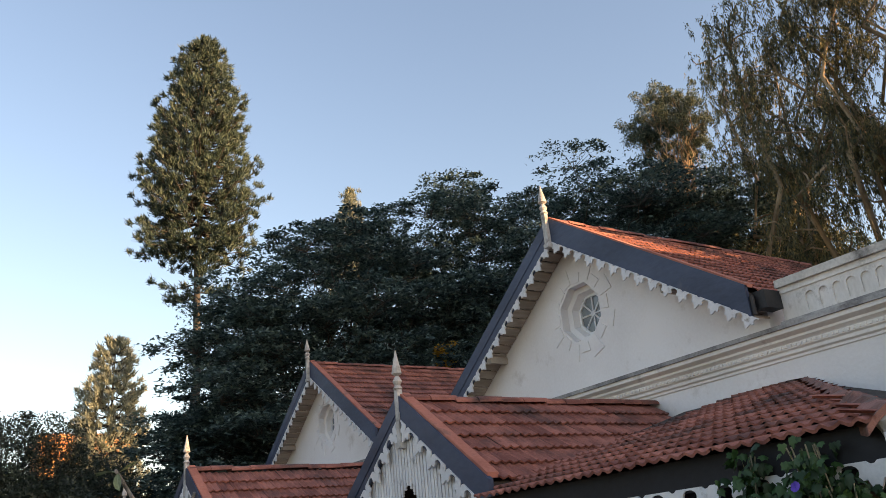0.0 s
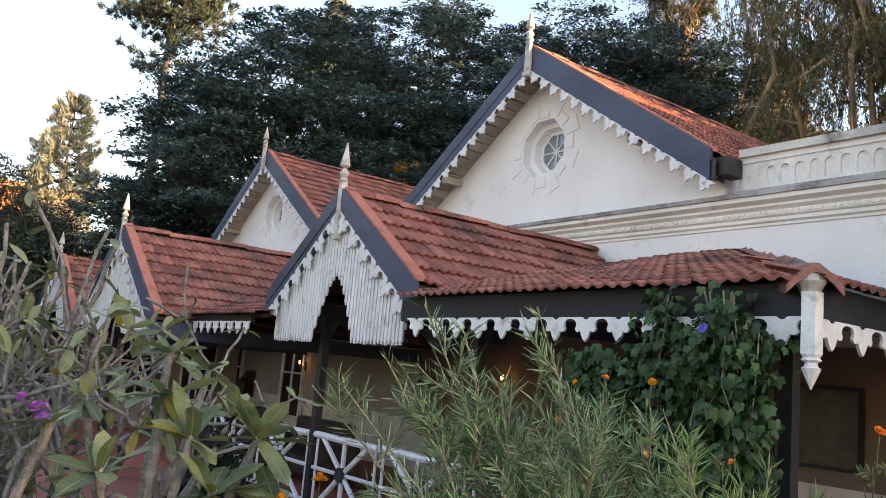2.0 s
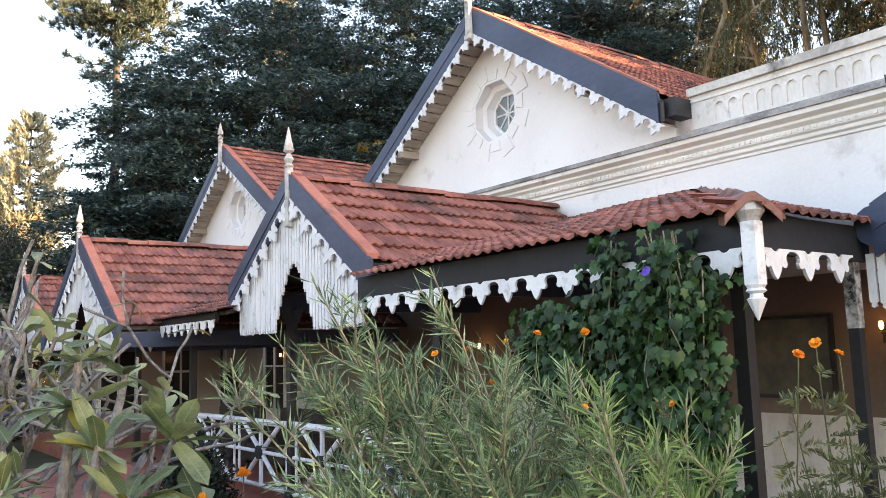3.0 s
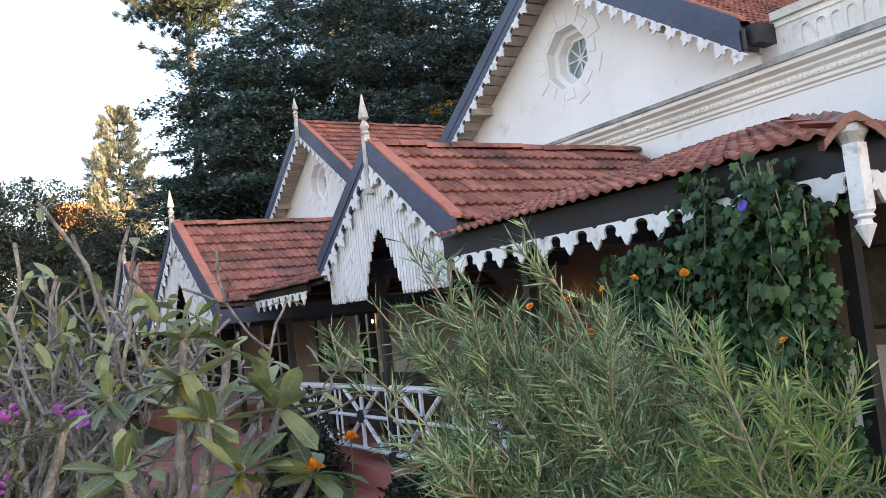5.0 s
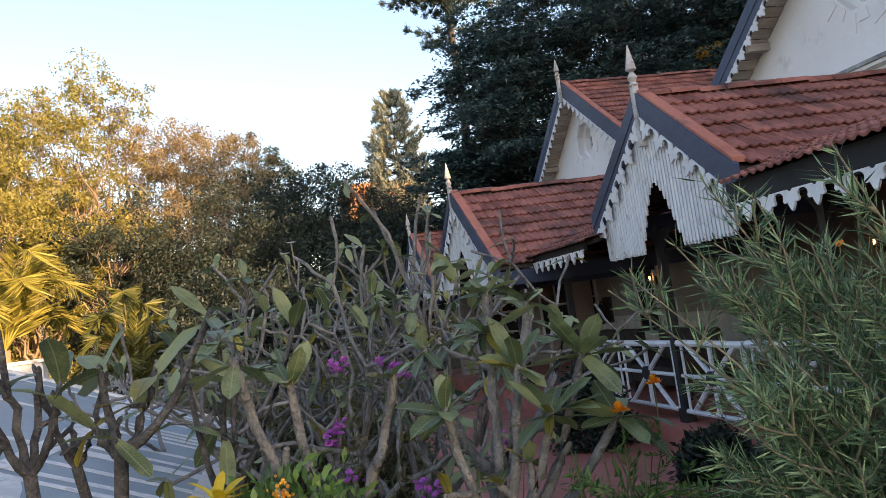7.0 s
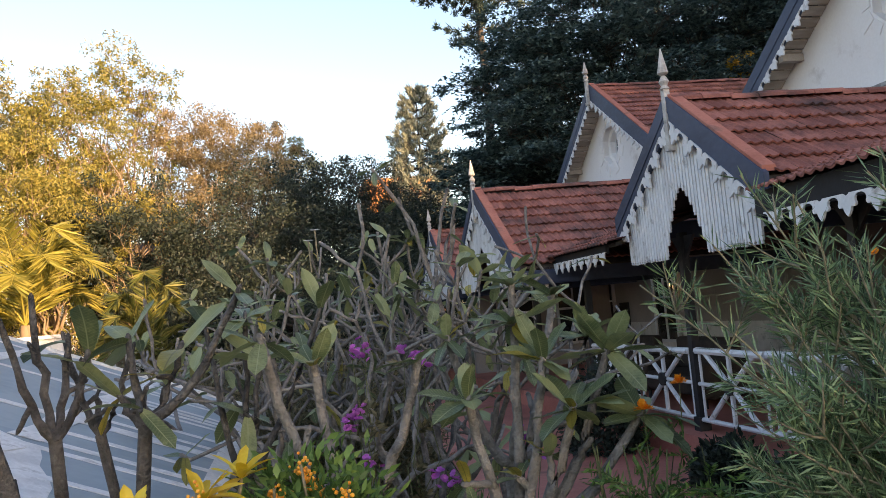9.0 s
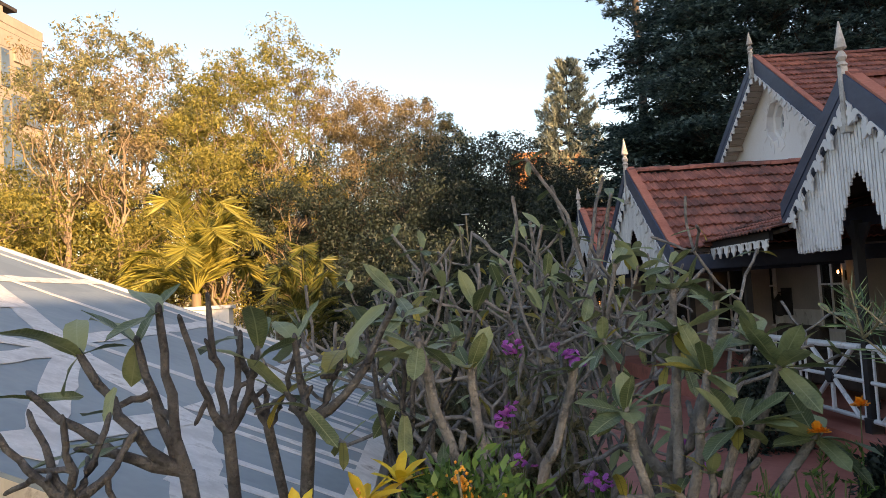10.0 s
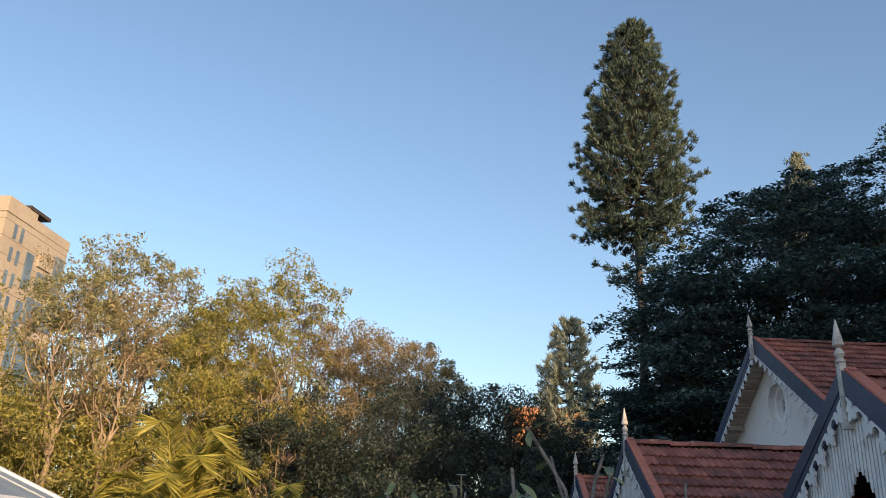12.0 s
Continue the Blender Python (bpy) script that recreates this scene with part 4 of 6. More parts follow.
HIPS = ((-0.96, 3.52), (-1.44, 4.99), (-2.4, 5.73), (-3.22, 6.7), (-4.77, 8.4), (-6.25, 9.9))
for a, b in zip(HIPS, HIPS[1:]):
    seal(a, b, 0.23)
for k in range(10):
    y = 3.85 + 0.6 * k
    for d in (0.0,) if k % 2 else (0.0, 0.22):
        seal((GX, y + d), (-1.44 if y > 5.0 else -1.2, y + d), 0.085)
for y in (6.15, 7.84, 9.5):
    seal((GX, y), (float(np.interp(y, [q[1] for q in HIPS], [q[0] for q in HIPS])), y), 0.11)
for a, b in (((-1.44, 5.2), (-1.44, 9.93)), ((-2.53, 6.0), (-2.53, 9.93)), ((-3.89, 7.52), (-3.89, 9.93)), ((-2.4, 5.73), (-2.53, 3.36)), ((-2.4, 5.73), (-1.6, 3.52)), ((-1.44, 4.99), (-1.76, 3.52)), ((-3.22, 6.7), (-3.57, 3.36)), ((-2.4, 5.73), (-3.49, 4.16)), ((-4.77, 8.4), (-5.09, 3.36)), ((-3.22, 6.7), (-4.93, 5.12))):
    seal(a, b, 0.155)
part("rake_trim", slab(fresh(), [gp(GX, GY1, 0.03), gp(-8.3, GY1, 0.03), gp(-8.3, GY1 + 0.10, 0.03), gp(GX, GY1 + 0.10, 0.03)], (0, 0, -0.08)), SEAL, glass_roof, "white painted rake edge")
part("eave_sheet", slab(fresh(), [(GX - 0.02, GY0, GZ + 0.015), (GX + 0.10, GY0, GZ - 0.05), (GX + 0.10, GY1, GZ - 0.05), (GX - 0.02, GY1, GZ + 0.015)], (0, 0, -0.015)), SEAL, glass_roof, "pale corrugated eave edge")
part("eave_wall", box(fresh(), GX - 0.22, GY0, 0, GX - 0.06, GY1, GZ - 0.02), OLD_PLASTER, glass_roof, "cream rendered low wall")
part("end_wall", slab(fresh(), [(GX - 0.22, GY1 - 0.1, 0), (-8.3, GY1 - 0.1, 0), gp(-8.3, GY1 - 0.1, -0.03), gp(GX - 0.22, GY1 - 0.1, -0.03)], (0, 0.08, 0)), OLD_PLASTER, glass_roof)
garden_wall = thing("garden_wall", "short cream painted garden wall end", "wall")
part("wall", box(fresh(), -5.3, 14.0, 0, -3.38, 14.3, 2.09), OLD_PLASTER, garden_wall)
part("coping", box(fresh(), -5.34, 13.96, 2.091, -3.34, 14.34, 2.15), SEAL, garden_wall)


# ---- trees ----
def pads_in(n, centre, half, size, flat=0.45, low=-0.45, seed=1, core=0.55):
    """Foliage pads spread through a dome."""
    g = np.random.default_rng(seed)
    out = []
    while len(out) < n:
        q = g.uniform(-1, 1, 3)
        r = np.linalg.norm(q)
        if r > 1 or r < core or q[2] < low:
            continue
        s = size * g.uniform(0.7, 1.3)
        out.append((np.array(centre) + q * np.array(half), (s, s, s * flat)))
    return out


def polar(az, dist, z):
    return (dist * math.sin(radians(az)), dist * math.cos(radians(az)), z)


RAIN = "huge spreading rain tree with dark layered foliage"
for base, fork, n, centre, half, size, seed, girth, core in (
        ((14.6, 31.0, 0), (14.8, 31.0, 4.6), 245, (15.35, 30.6, 2.0), (9.0, 7.0, 15.0), 1.9, 2, 0.75, 0.70),
        ((26.5, 28.5, 0), (26.3, 28.5, 6.0), 220, (29.0, 27.5, 4.5), (12.0, 8.5, 16.6), 2.1, 3, 0.85, 0.72),
        ((33.0, 24.0, 0), (33.0, 24.0, 6.0), 95, (33.5, 23.6, 5.0), (7.5, 6.0, 14.6), 2.1, 7, 0.6, 0.72),
        ((21.0, 33.0, 0), (21.0, 33.0, 5.5), 110, (21.6, 32.5, 4.0), (8.0, 6.0, 16.7), 2.0, 5, 0.55, 0.76)):
    broad_tree("rain_tree", RAIN, base, fork, pads_in(n, centre, half, size, 0.32, 0.02, seed, core) + pads_in(26 * (seed == 2), (10.5, 31.0, 7.3), (2.6, 3.0, 6.3), 1.5, 0.4, -1, 8, 0.3), RAIN_LEAF, BARK, girth, (0.235, 0.140), 640, 12, 0.0, 0.34, "rain trees", 0.21, 0.45)


# Needles paled in the colour to imitate distance haze and low sun.
HAZE_PINE = leafy("haze_pale_needles", (0.16, 0.185, 0.145), (0.33, 0.345, 0.265), thin=0.3)


def araucaria(base, height, bare, radius, label, whorls=40, per=10, blunt=0.5, skirt=0, needles=PINE_LEAF, needle=(0.26, 0.075), tuft=250):
    """A columnar pine: whorls of upswept branches that end in tufts."""
    top = thing("columnar_pine", label, "tree", "columnar pines", at=base)
    paths = [limb((0, 0, 0), (0.3, 0, height), height * 0.011, 0.05, wob=0.002, n=14)]
    spots, ways = [], []
    for i in range(whorls):
        s = i / (whorls - 1)
        z = bare * height + (1 - bare) * height * s * 0.985
        r = radius * min(1.0, 1.14 * (1.02 - s) ** blunt) * rng.uniform(0.90, 1.08)
        for k in range(per):
            a = 6.2832 * (k / per) + i * 1.1 + rng.normal() * 0.2
            rr = r * rng.uniform(0.70, 1.12)
            out = np.array([math.cos(a), math.sin(a), 0.0])
            u = np.linspace(0, 1, 7)[:, None]
            p = np.array([0.3 * s, 0, z]) + out * rr * u + np.array([0, 0, 1.0]) * rr * ((0.20 - 0.34 * max(0.0, 1 - s / 0.16)) * u ** 2.0 - 0.12 * np.sin(u * math.pi)) + rng.normal(size=(7, 3)) * 0.05 * u
            paths.append((p, np.linspace(0.06, 0.02, 7)))
            across = np.array([-out[1], out[0], 0.0])
            brushes = max(2, int(6 * rr / radius))
            for b in range(brushes):
                t = 1.0 - 0.62 * b / brushes
                c = np.array([np.interp(t, u[:, 0], p[:, d]) for d in range(3)]) + across * rng.normal() * 0.42 * (b > 0) + [0, 0, rng.normal() * 0.08]
                n = tuft // 6
                spots.append(c + rng.normal(size=(n, 3)) * needle[0] * 0.26)
                ways.append(out * 0.45 + rng.normal(size=(n, 3)) * 0.40 + [0, 0, 0.62])
    for k in range(skirt * 4):
        z = bare * height + 0.5 - rng.uniform(0.0, 1.0) * skirt
        a, rr = rng.uniform(0, 6.28), radius * rng.uniform(0.4, 0.95)
        tip = np.array([rr * math.cos(a), rr * math.sin(a), z + 0.2])
        p, q = limb((0.1, 0, z), tip, 0.05, 0.02, sag=-0.1, n=5)
        paths.append((p, q))
        for j in range(4):
            c = p[1 + j]
            spots.append(c + rng.normal(size=(70, 3)) * 0.12)
            ways.append(rng.normal(size=(70, 3)) * 0.5 + tip * [1, 1, 0] / rr * 0.6 + [0, 0, 0.5])
    v, f = tubes(paths, 5)
    part("trunk", np_mesh("trunk", v, f, BARK, True), None, top)
    v, f = far_leaves(np.concatenate(spots), np.concatenate(ways), *needle)
    part("crown", np_mesh("crown", v, f, needles), None, top)
    return top


araucaria((13.85, 50, 0), 38.6, 0.59, 3.85, "tall columnar pine with upswept green branches on a bare trunk", 31, 13, 0.50, 4, PINE_LEAF, (0.36, 0.080), 300)
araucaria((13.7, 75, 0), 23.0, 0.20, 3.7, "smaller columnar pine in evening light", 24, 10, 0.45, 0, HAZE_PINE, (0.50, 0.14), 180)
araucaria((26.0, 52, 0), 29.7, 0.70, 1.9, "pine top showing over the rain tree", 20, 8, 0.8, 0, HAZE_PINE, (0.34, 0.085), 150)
# Bright yellow that imitates sun on a patch of foliage.
SUNLIT_TUFT = leafy("sunlit_tuft_leaf", (0.50, 0.30, 0.03), (0.72, 0.46, 0.06), thin=0.4)


def crown_tree(az, dist, top, low, half_w, mat_, n, label, name="broadleaf_tree", leaf=(0.17, 0.080), per=420, twigs=7, droop=0.2, seed=1, bark=PALE_BARK, size=1.5, girth=0.22, flat=0.8, core=0.2, tuft=0.36, group="garden trees"):
    x, y, _ = polar(az, dist, 0)
    if leaf[0] < 0.2:
        per = int(per * 1.25)
    mid, hz = (top + low) / 2, (top - low) / 2
    fork = (x + 0.3, y, max(1.2, low * 0.75))
    return broad_tree(name, label, (x, y, 0), fork, pads_in(n, (x, y, mid), (half_w, half_w * 0.8, hz), size, flat, -1, seed, core), mat_, bark, girth, leaf, per, twigs, droop, 0.0, group, tuft)


LIT = "tall open tree with golden evening light put into its leaf colour"
crown_tree(-20.3, 34, 14.0, 3.5, 2.6, EUC_LEAF, 34, "tall sparse grey-green tree in evening light", seed=11, per=170, size=1.0, leaf=(0.22, 0.105), tuft=0.30, twigs=9)
crown_tree(-25.5, 33, 12.3, 2.0, 2.8, BROWN_LEAF, 26, "half-bare tree with dry golden foliage", seed=12, per=120, size=1.2)
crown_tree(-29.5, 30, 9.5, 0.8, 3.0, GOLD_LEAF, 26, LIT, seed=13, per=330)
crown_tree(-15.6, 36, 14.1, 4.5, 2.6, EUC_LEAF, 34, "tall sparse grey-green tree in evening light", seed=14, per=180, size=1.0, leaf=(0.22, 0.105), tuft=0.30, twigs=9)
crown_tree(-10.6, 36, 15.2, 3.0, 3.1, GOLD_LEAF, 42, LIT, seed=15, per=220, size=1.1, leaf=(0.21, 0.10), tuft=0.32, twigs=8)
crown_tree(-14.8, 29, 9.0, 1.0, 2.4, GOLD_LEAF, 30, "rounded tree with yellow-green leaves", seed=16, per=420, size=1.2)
crown_tree(-4.8, 38, 13.3, 3.0, 3.3, BROWN_LEAF, 34, "tall tree with dry brownish foliage", seed=17, per=330, size=1.3)
crown_tree(-0.3, 42, 12.6, 2.5, 2.2, BROWN_LEAF, 26, "slender tree with brownish foliage", seed=18, per=330, size=1.2)
crown_tree(-7.6, 39, 14.0, 3.0, 2.4, BROWN_LEAF, 34, "tall tree with dry brownish foliage", seed=91, per=300, size=1.1)
crown_tree(-2.3, 41, 13.0, 3.0, 2.4, BROWN_LEAF, 34, "tall tree with dry brownish foliage", seed=92, per=300, size=1.1)
crown_tree(1.2, 43, 12.4, 2.5, 1.5, EUC_LEAF, 24, "slender tree with grey-green foliage", seed=93, per=260, size=0.9)
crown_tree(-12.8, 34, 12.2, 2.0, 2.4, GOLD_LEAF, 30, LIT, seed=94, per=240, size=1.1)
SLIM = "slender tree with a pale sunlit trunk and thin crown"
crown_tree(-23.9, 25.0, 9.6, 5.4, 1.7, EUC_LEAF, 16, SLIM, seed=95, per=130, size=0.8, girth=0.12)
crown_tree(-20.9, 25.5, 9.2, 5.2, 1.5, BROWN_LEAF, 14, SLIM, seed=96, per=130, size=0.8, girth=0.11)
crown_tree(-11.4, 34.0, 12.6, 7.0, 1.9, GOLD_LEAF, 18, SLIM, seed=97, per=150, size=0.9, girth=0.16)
crown_tree(-22.0, 27, 5.6, 0.3, 2.6, GOLD_LEAF, 30, "low bushy tree with leaves coloured sunlit gold", seed=19, per=420, size=1.1)
crown_tree(-28.0, 24, 4.8, 0.2, 2.6, GOLD_LEAF, 26, "low bushy tree with leaves coloured sunlit gold", seed=20, per=420, size=1.1)
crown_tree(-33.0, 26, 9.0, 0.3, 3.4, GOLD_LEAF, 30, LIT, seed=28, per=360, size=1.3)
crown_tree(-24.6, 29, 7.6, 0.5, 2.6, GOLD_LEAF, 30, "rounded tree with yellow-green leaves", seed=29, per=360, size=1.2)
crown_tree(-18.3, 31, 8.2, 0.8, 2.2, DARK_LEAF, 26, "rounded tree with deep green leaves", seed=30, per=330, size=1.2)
crown_tree(-8.9, 30, 7.2, 0.4, 2.6, DARK_LEAF, 34, "low bushy tree with leaves darkened as in shade", seed=21, per=420, size=1.1)
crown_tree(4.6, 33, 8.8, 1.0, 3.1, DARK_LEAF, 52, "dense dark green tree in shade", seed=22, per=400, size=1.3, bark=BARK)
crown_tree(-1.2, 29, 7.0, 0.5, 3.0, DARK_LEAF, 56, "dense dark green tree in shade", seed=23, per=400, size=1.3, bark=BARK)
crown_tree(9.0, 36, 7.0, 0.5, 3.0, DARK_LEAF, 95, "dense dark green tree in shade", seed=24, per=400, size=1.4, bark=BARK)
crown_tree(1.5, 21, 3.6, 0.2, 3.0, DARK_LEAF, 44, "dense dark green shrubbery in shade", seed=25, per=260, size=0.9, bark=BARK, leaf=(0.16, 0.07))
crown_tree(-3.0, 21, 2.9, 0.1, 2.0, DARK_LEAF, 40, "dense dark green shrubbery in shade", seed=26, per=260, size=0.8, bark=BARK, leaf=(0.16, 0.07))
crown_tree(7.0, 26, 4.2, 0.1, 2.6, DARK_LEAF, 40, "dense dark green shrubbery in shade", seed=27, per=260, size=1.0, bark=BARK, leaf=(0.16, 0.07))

# eucalyptus behind the house
EUC = "tall gum tree with drooping leaves and sunlit limbs"


def gum_tree(az, dist, height, limbs, clumps, seed, low=8.0, width=4.0):
    """A gum tree: a few long crooked limbs, thin side boughs, and clumps of leafy strands that hang from them."""
    g = np.random.default_rng(seed)
    x, y, _ = polar(az, dist, 0)
    top = thing("gum_tree", EUC, "tree", "gum trees", at=(x, y, 0))
    fork = np.array([0.2, 0, low * 0.62])
    paths = [limb((0, 0, 0), fork, 0.36, 0.28, wob=0.03)]
    boughs = []
    for k in range(limbs):
        a = 6.2832 * k / limbs + g.normal() * 0.35
        tip = np.array([math.cos(a) * width * g.uniform(0.45, 1.0), math.sin(a) * width * g.uniform(0.45, 1.0), height * g.uniform(0.78, 1.0)])
        p, r = limb(fork, tip, 0.19, 0.035, sag=0.04, wob=0.055, n=10)
        paths.append((p, r))
        boughs.append(p)
    spots, ways = [], []
    for k in range(int(clumps * 0.78)):
        p = boughs[int(g.integers(limbs))]
        u = g.uniform(0.30, 1.0)
        at = np.array([np.interp(u, np.linspace(0, 1, 10), p[:, j]) for j in range(3)])
        end = at + unit(g.normal(size=3) * [1, 1, 0.35] + [0, 0, 0.35]) * g.uniform(0.7, 2.3)
        if end[2] < low:
            continue
        q, r = limb(at, end, 0.045, 0.014, sag=0.08, wob=0.07, n=5)
        paths.append((q, r))
        for i in range(17):
            c = q[int(g.integers(1, 5))] + g.normal(size=3) * [0.46, 0.46, 0.30]
            L = g.uniform(0.3, 1.15)
            m = int(30 * L)
            t = g.uniform(0, 1, (m, 1))
            sway = g.normal(size=3) * [0.16, 0.16, 0]
            spots.append(c + (np.array([0, 0, -L]) + sway) * t + g.normal(size=(m, 3)) * 0.055)
            ways.append(np.array([0, 0, -1.0]) + g.normal(size=(m, 3)) * [0.42, 0.42, 0.25])
    v, f = tubes(paths, 6)
    part("trunk", np_mesh("trunk", v, f, GUM_BARK, True), None, top)
    v, f = far_leaves(np.concatenate(spots), np.concatenate(ways), 0.22, 0.055)
    part("crown", np_mesh("crown", v, f, GUM_LEAF), None, top)
    return top


for az, dist, height, limbs, clumps, seed, low, width in ((58.4, 35, 25.0, 6, 120, 32, 9.0, 3.4), (63.0, 33, 26.0, 6, 125, 33, 8.0, 4.2), (69.5, 33, 25.0, 6, 100, 34, 7.0, 4.0), (76.5, 35, 26.0, 6, 120, 35, 7.0, 4.6), (58.5, 44, 17.0, 6, 110, 36, 6.0, 5.0), (66.0, 42, 14.0, 5, 90, 37, 5.0, 4.5)):
    gum_tree(az, dist, height, limbs, clumps, seed, low, width)

crown_tree(51.3, 40, 24.3, 20.2, 2.1, GUM_GREEN, 48, "gum tree with a round drooping grey-green crown", "gum_tree", (0.22, 0.060), 420, 7, 0.9, 98, GUM_BARK, 0.9, 0.30, 0.9, 0.2, 0.30, "gum trees")

# trees added out of sight beyond the house, to block the low sun
for k, (x, y, h) in enumerate(((24.0, -4.0, 21.0), (30.0, -1.0, 30.0))):
    broad_tree("added_shade_tree", "large dense tree added out of sight to block the sun", (x, y, 0), (x, y, h * 0.3), pads_in(46, (x, y, h * 0.62), (5.5, 5.5, h * 0.38), 2.6, 0.7, -1, 60 + k, 0.2), DARK_LEAF, BARK, 0.5, (0.7, 0.42), 420, 7, 0.2, 0.0, "shade trees", 0.5)


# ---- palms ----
# Tones of one leaflet: sun and shade are put into the colours.
PALM_LEAF = leafy("palm_leaflet_sunlit", (0.24, 0.23, 0.04), (0.46, 0.40, 0.08), thin=0.4)
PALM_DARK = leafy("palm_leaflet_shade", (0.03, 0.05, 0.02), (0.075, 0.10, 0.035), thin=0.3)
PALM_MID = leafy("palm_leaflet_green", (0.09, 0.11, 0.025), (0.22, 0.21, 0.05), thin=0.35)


def palm(base, trunk_h, length, fronds, mat_, label, rise=0.9):
    p = thing("palm", label, "palm", "palms", at=base)
    v, f = tubes([limb((0, 0, 0), (0.1, 0, trunk_h), 0.16, 0.11, wob=0.01)], 8)
    part("trunk", np_mesh("trunk", v, f, PALE_BARK, True), None, p)
    for k in range(fronds):
        a = 6.2832 * k / fronds + rng.normal() * 0.2
        lift = rng.uniform(0.35, 1.3) * rise
        L = length * rng.uniform(0.8, 1.1)
        s = np.linspace(0, 1, 12)
        out = np.array([math.cos(a), math.sin(a), 0])
        rib = np.array([0.1, 0, trunk_h]) + s[:, None] * out * L * 0.85 / (1 + 0.35 * lift * lift) + np.array([0, 0, 1.0]) * (s * L * lift - s ** 2.2 * L * (0.35 + 0.4 * lift))[:, None]
        V, F = tubes([(rib, np.linspace(0.028, 0.006, 12))], 4)
        n = 170
        u = np.repeat(np.linspace(0.12, 1, n // 2), 2)
        at = np.stack([np.interp(u, s, rib[:, j]) for j in range(3)], 1)
        side = np.cross(out, [0, 0, 1.0]) * np.tile([1, -1], n // 2)[:, None]
        tang = unit(np.stack([np.interp(u, s, np.gradient(rib[:, j])) for j in range(3)], 1))
        way = unit(side * 0.75 + tang * 0.7 + [0, 0, -0.15]) + rng.normal(size=(n, 3)) * 0.06
        v2, f2 = leaves(at, way, length * 0.22, 0.042, 0.1)
        part("frond", np_mesh("frond", np.concatenate([V, v2]), np.concatenate([F, f2 + len(V)]), mat_), None, p)
    return p


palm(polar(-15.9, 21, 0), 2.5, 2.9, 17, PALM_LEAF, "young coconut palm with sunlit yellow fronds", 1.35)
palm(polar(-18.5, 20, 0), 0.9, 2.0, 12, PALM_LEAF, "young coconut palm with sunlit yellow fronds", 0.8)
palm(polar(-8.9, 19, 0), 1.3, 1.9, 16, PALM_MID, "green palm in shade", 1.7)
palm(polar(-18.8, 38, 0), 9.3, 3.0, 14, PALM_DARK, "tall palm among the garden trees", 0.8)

# ---- far buildings ----
STONE = shade("tower_cladding", (0.32, 0.265, 0.205), (0.42, 0.355, 0.285), 0.05, 0.6, 0, 1.0)
SEAM = shade("cladding_seam", (0.16, 0.13, 0.10), (0.22, 0.18, 0.14), 0.2, 0.8, 0)
TOWER_GLASS = shade("tower_glass", (0.07, 0.11, 0.16), (0.14, 0.19, 0.25), 0.2, 0.35, 0)
tower = thing("office_tower", "tall stone-clad office tower with blue glass", "building", at=(-76.6, 140.5, 0))
tower.rotation_euler = (0, 0, radians(-7))
part("wall", box(fresh(), -26, 0, 0, 0, 21.5, 57.5), STONE, tower, "warm stone cladding")
part("parapet", box(fresh(), -26.2, -0.2, 57.51, 0.2, 9.0, 60.5), STONE, tower)
part("parapet", box(fresh(), -8.0, 9.01, 57.51, 0.1, 21.6, 59.4), STONE, tower)
part("roof_cap", box(fresh(), -4.0, 6.0, 60.52, 0.4, 13.0, 61.2), DECK, tower, "dark flat roof canopy")
for k in range(12):
    z = 5 + k * 4.4
    for y, w in ((3.0, 0.9), (5.2, 0.9)):
        part("window", box(fresh(), 0.01, y, z, 0.12, y + w, z + 2.7), TOWER_GLASS, tower)
    for x in (-24.0, -20.5, -17.0, -13.5, -10.0, -6.5, -3.0):
        part("window", box(fresh(), x, -0.12, z, x + 1.6, -0.01, z + 2.4), TOWER_GLASS, tower)
for y0, y1, z0, z1 in ((11.0, 20.5, 39.5, 44.5), (8.2, 10.4, 45.5, 52.5), (17.6, 20.6, 46.5, 55.0), (12.6, 15.6, 47.5, 50.0), (8.2, 10.2, 30.0, 43.0), (11.0, 20.5, 26.0, 36.5)):
    part("glass_bay", box(fresh(), 0.01, y0, z0, 0.3, y1, z1), TOWER_GLASS, tower)
for k in range(17):
    part("cladding_joint", box(fresh(), -26.02, -0.03, 5 + k * 3.2, 0.03, 21.4, 5.10 + k * 3.2), SEAM, tower)
part("roof_arch", box(fresh(), 0.01, 12.0, 51.0, 0.4, 16.4, 53.5), STONE, tower)
ORANGE = shade("terracotta_paint", (0.50, 0.22, 0.09), (0.62, 0.29, 0.12), 0.3, 0.8, 0.1)
hall = thing("orange_building", "low orange painted building behind the trees", "building", at=polar(10.2, 95, 0))
part("wall", box(fresh(), -6, 0, 0, 3, 8, 16.9), ORANGE, hall)
part("roof_slab", box(fresh(), -6.3, -0.3, 16.91, 3.3, 8.3, 17.9), ORANGE, hall)
for x in (-4.6, -1.9, 0.8):
    part("window", box(fresh(), x, -0.06, 13.2, x + 1.4, -0.01, 15.2), DARK_GLASS, hall)
cottage = thing("garden_house", "white house half hidden behind the sunlit trees", "building", at=polar(-7.0, 46, 0))
part("wall", box(fresh(), -6.0, 0, 0, 3.5, 6, 5.4), PLASTER, cottage)
part("roof", slab(fresh(), [(-6.4, -0.4, 5.41), (3.9, -0.4, 5.41), (3.9, 3, 7.2), (-6.4, 3, 7.2)], (0, 0, 0.15)), DECK, cottage)
for x in (-4.8, -2.6, -0.4, 1.8):
    part("window", box(fresh(), x, -0.05, 2.6, x + 1.3, -0.01, 4.0), DARK_GLASS, cottage)
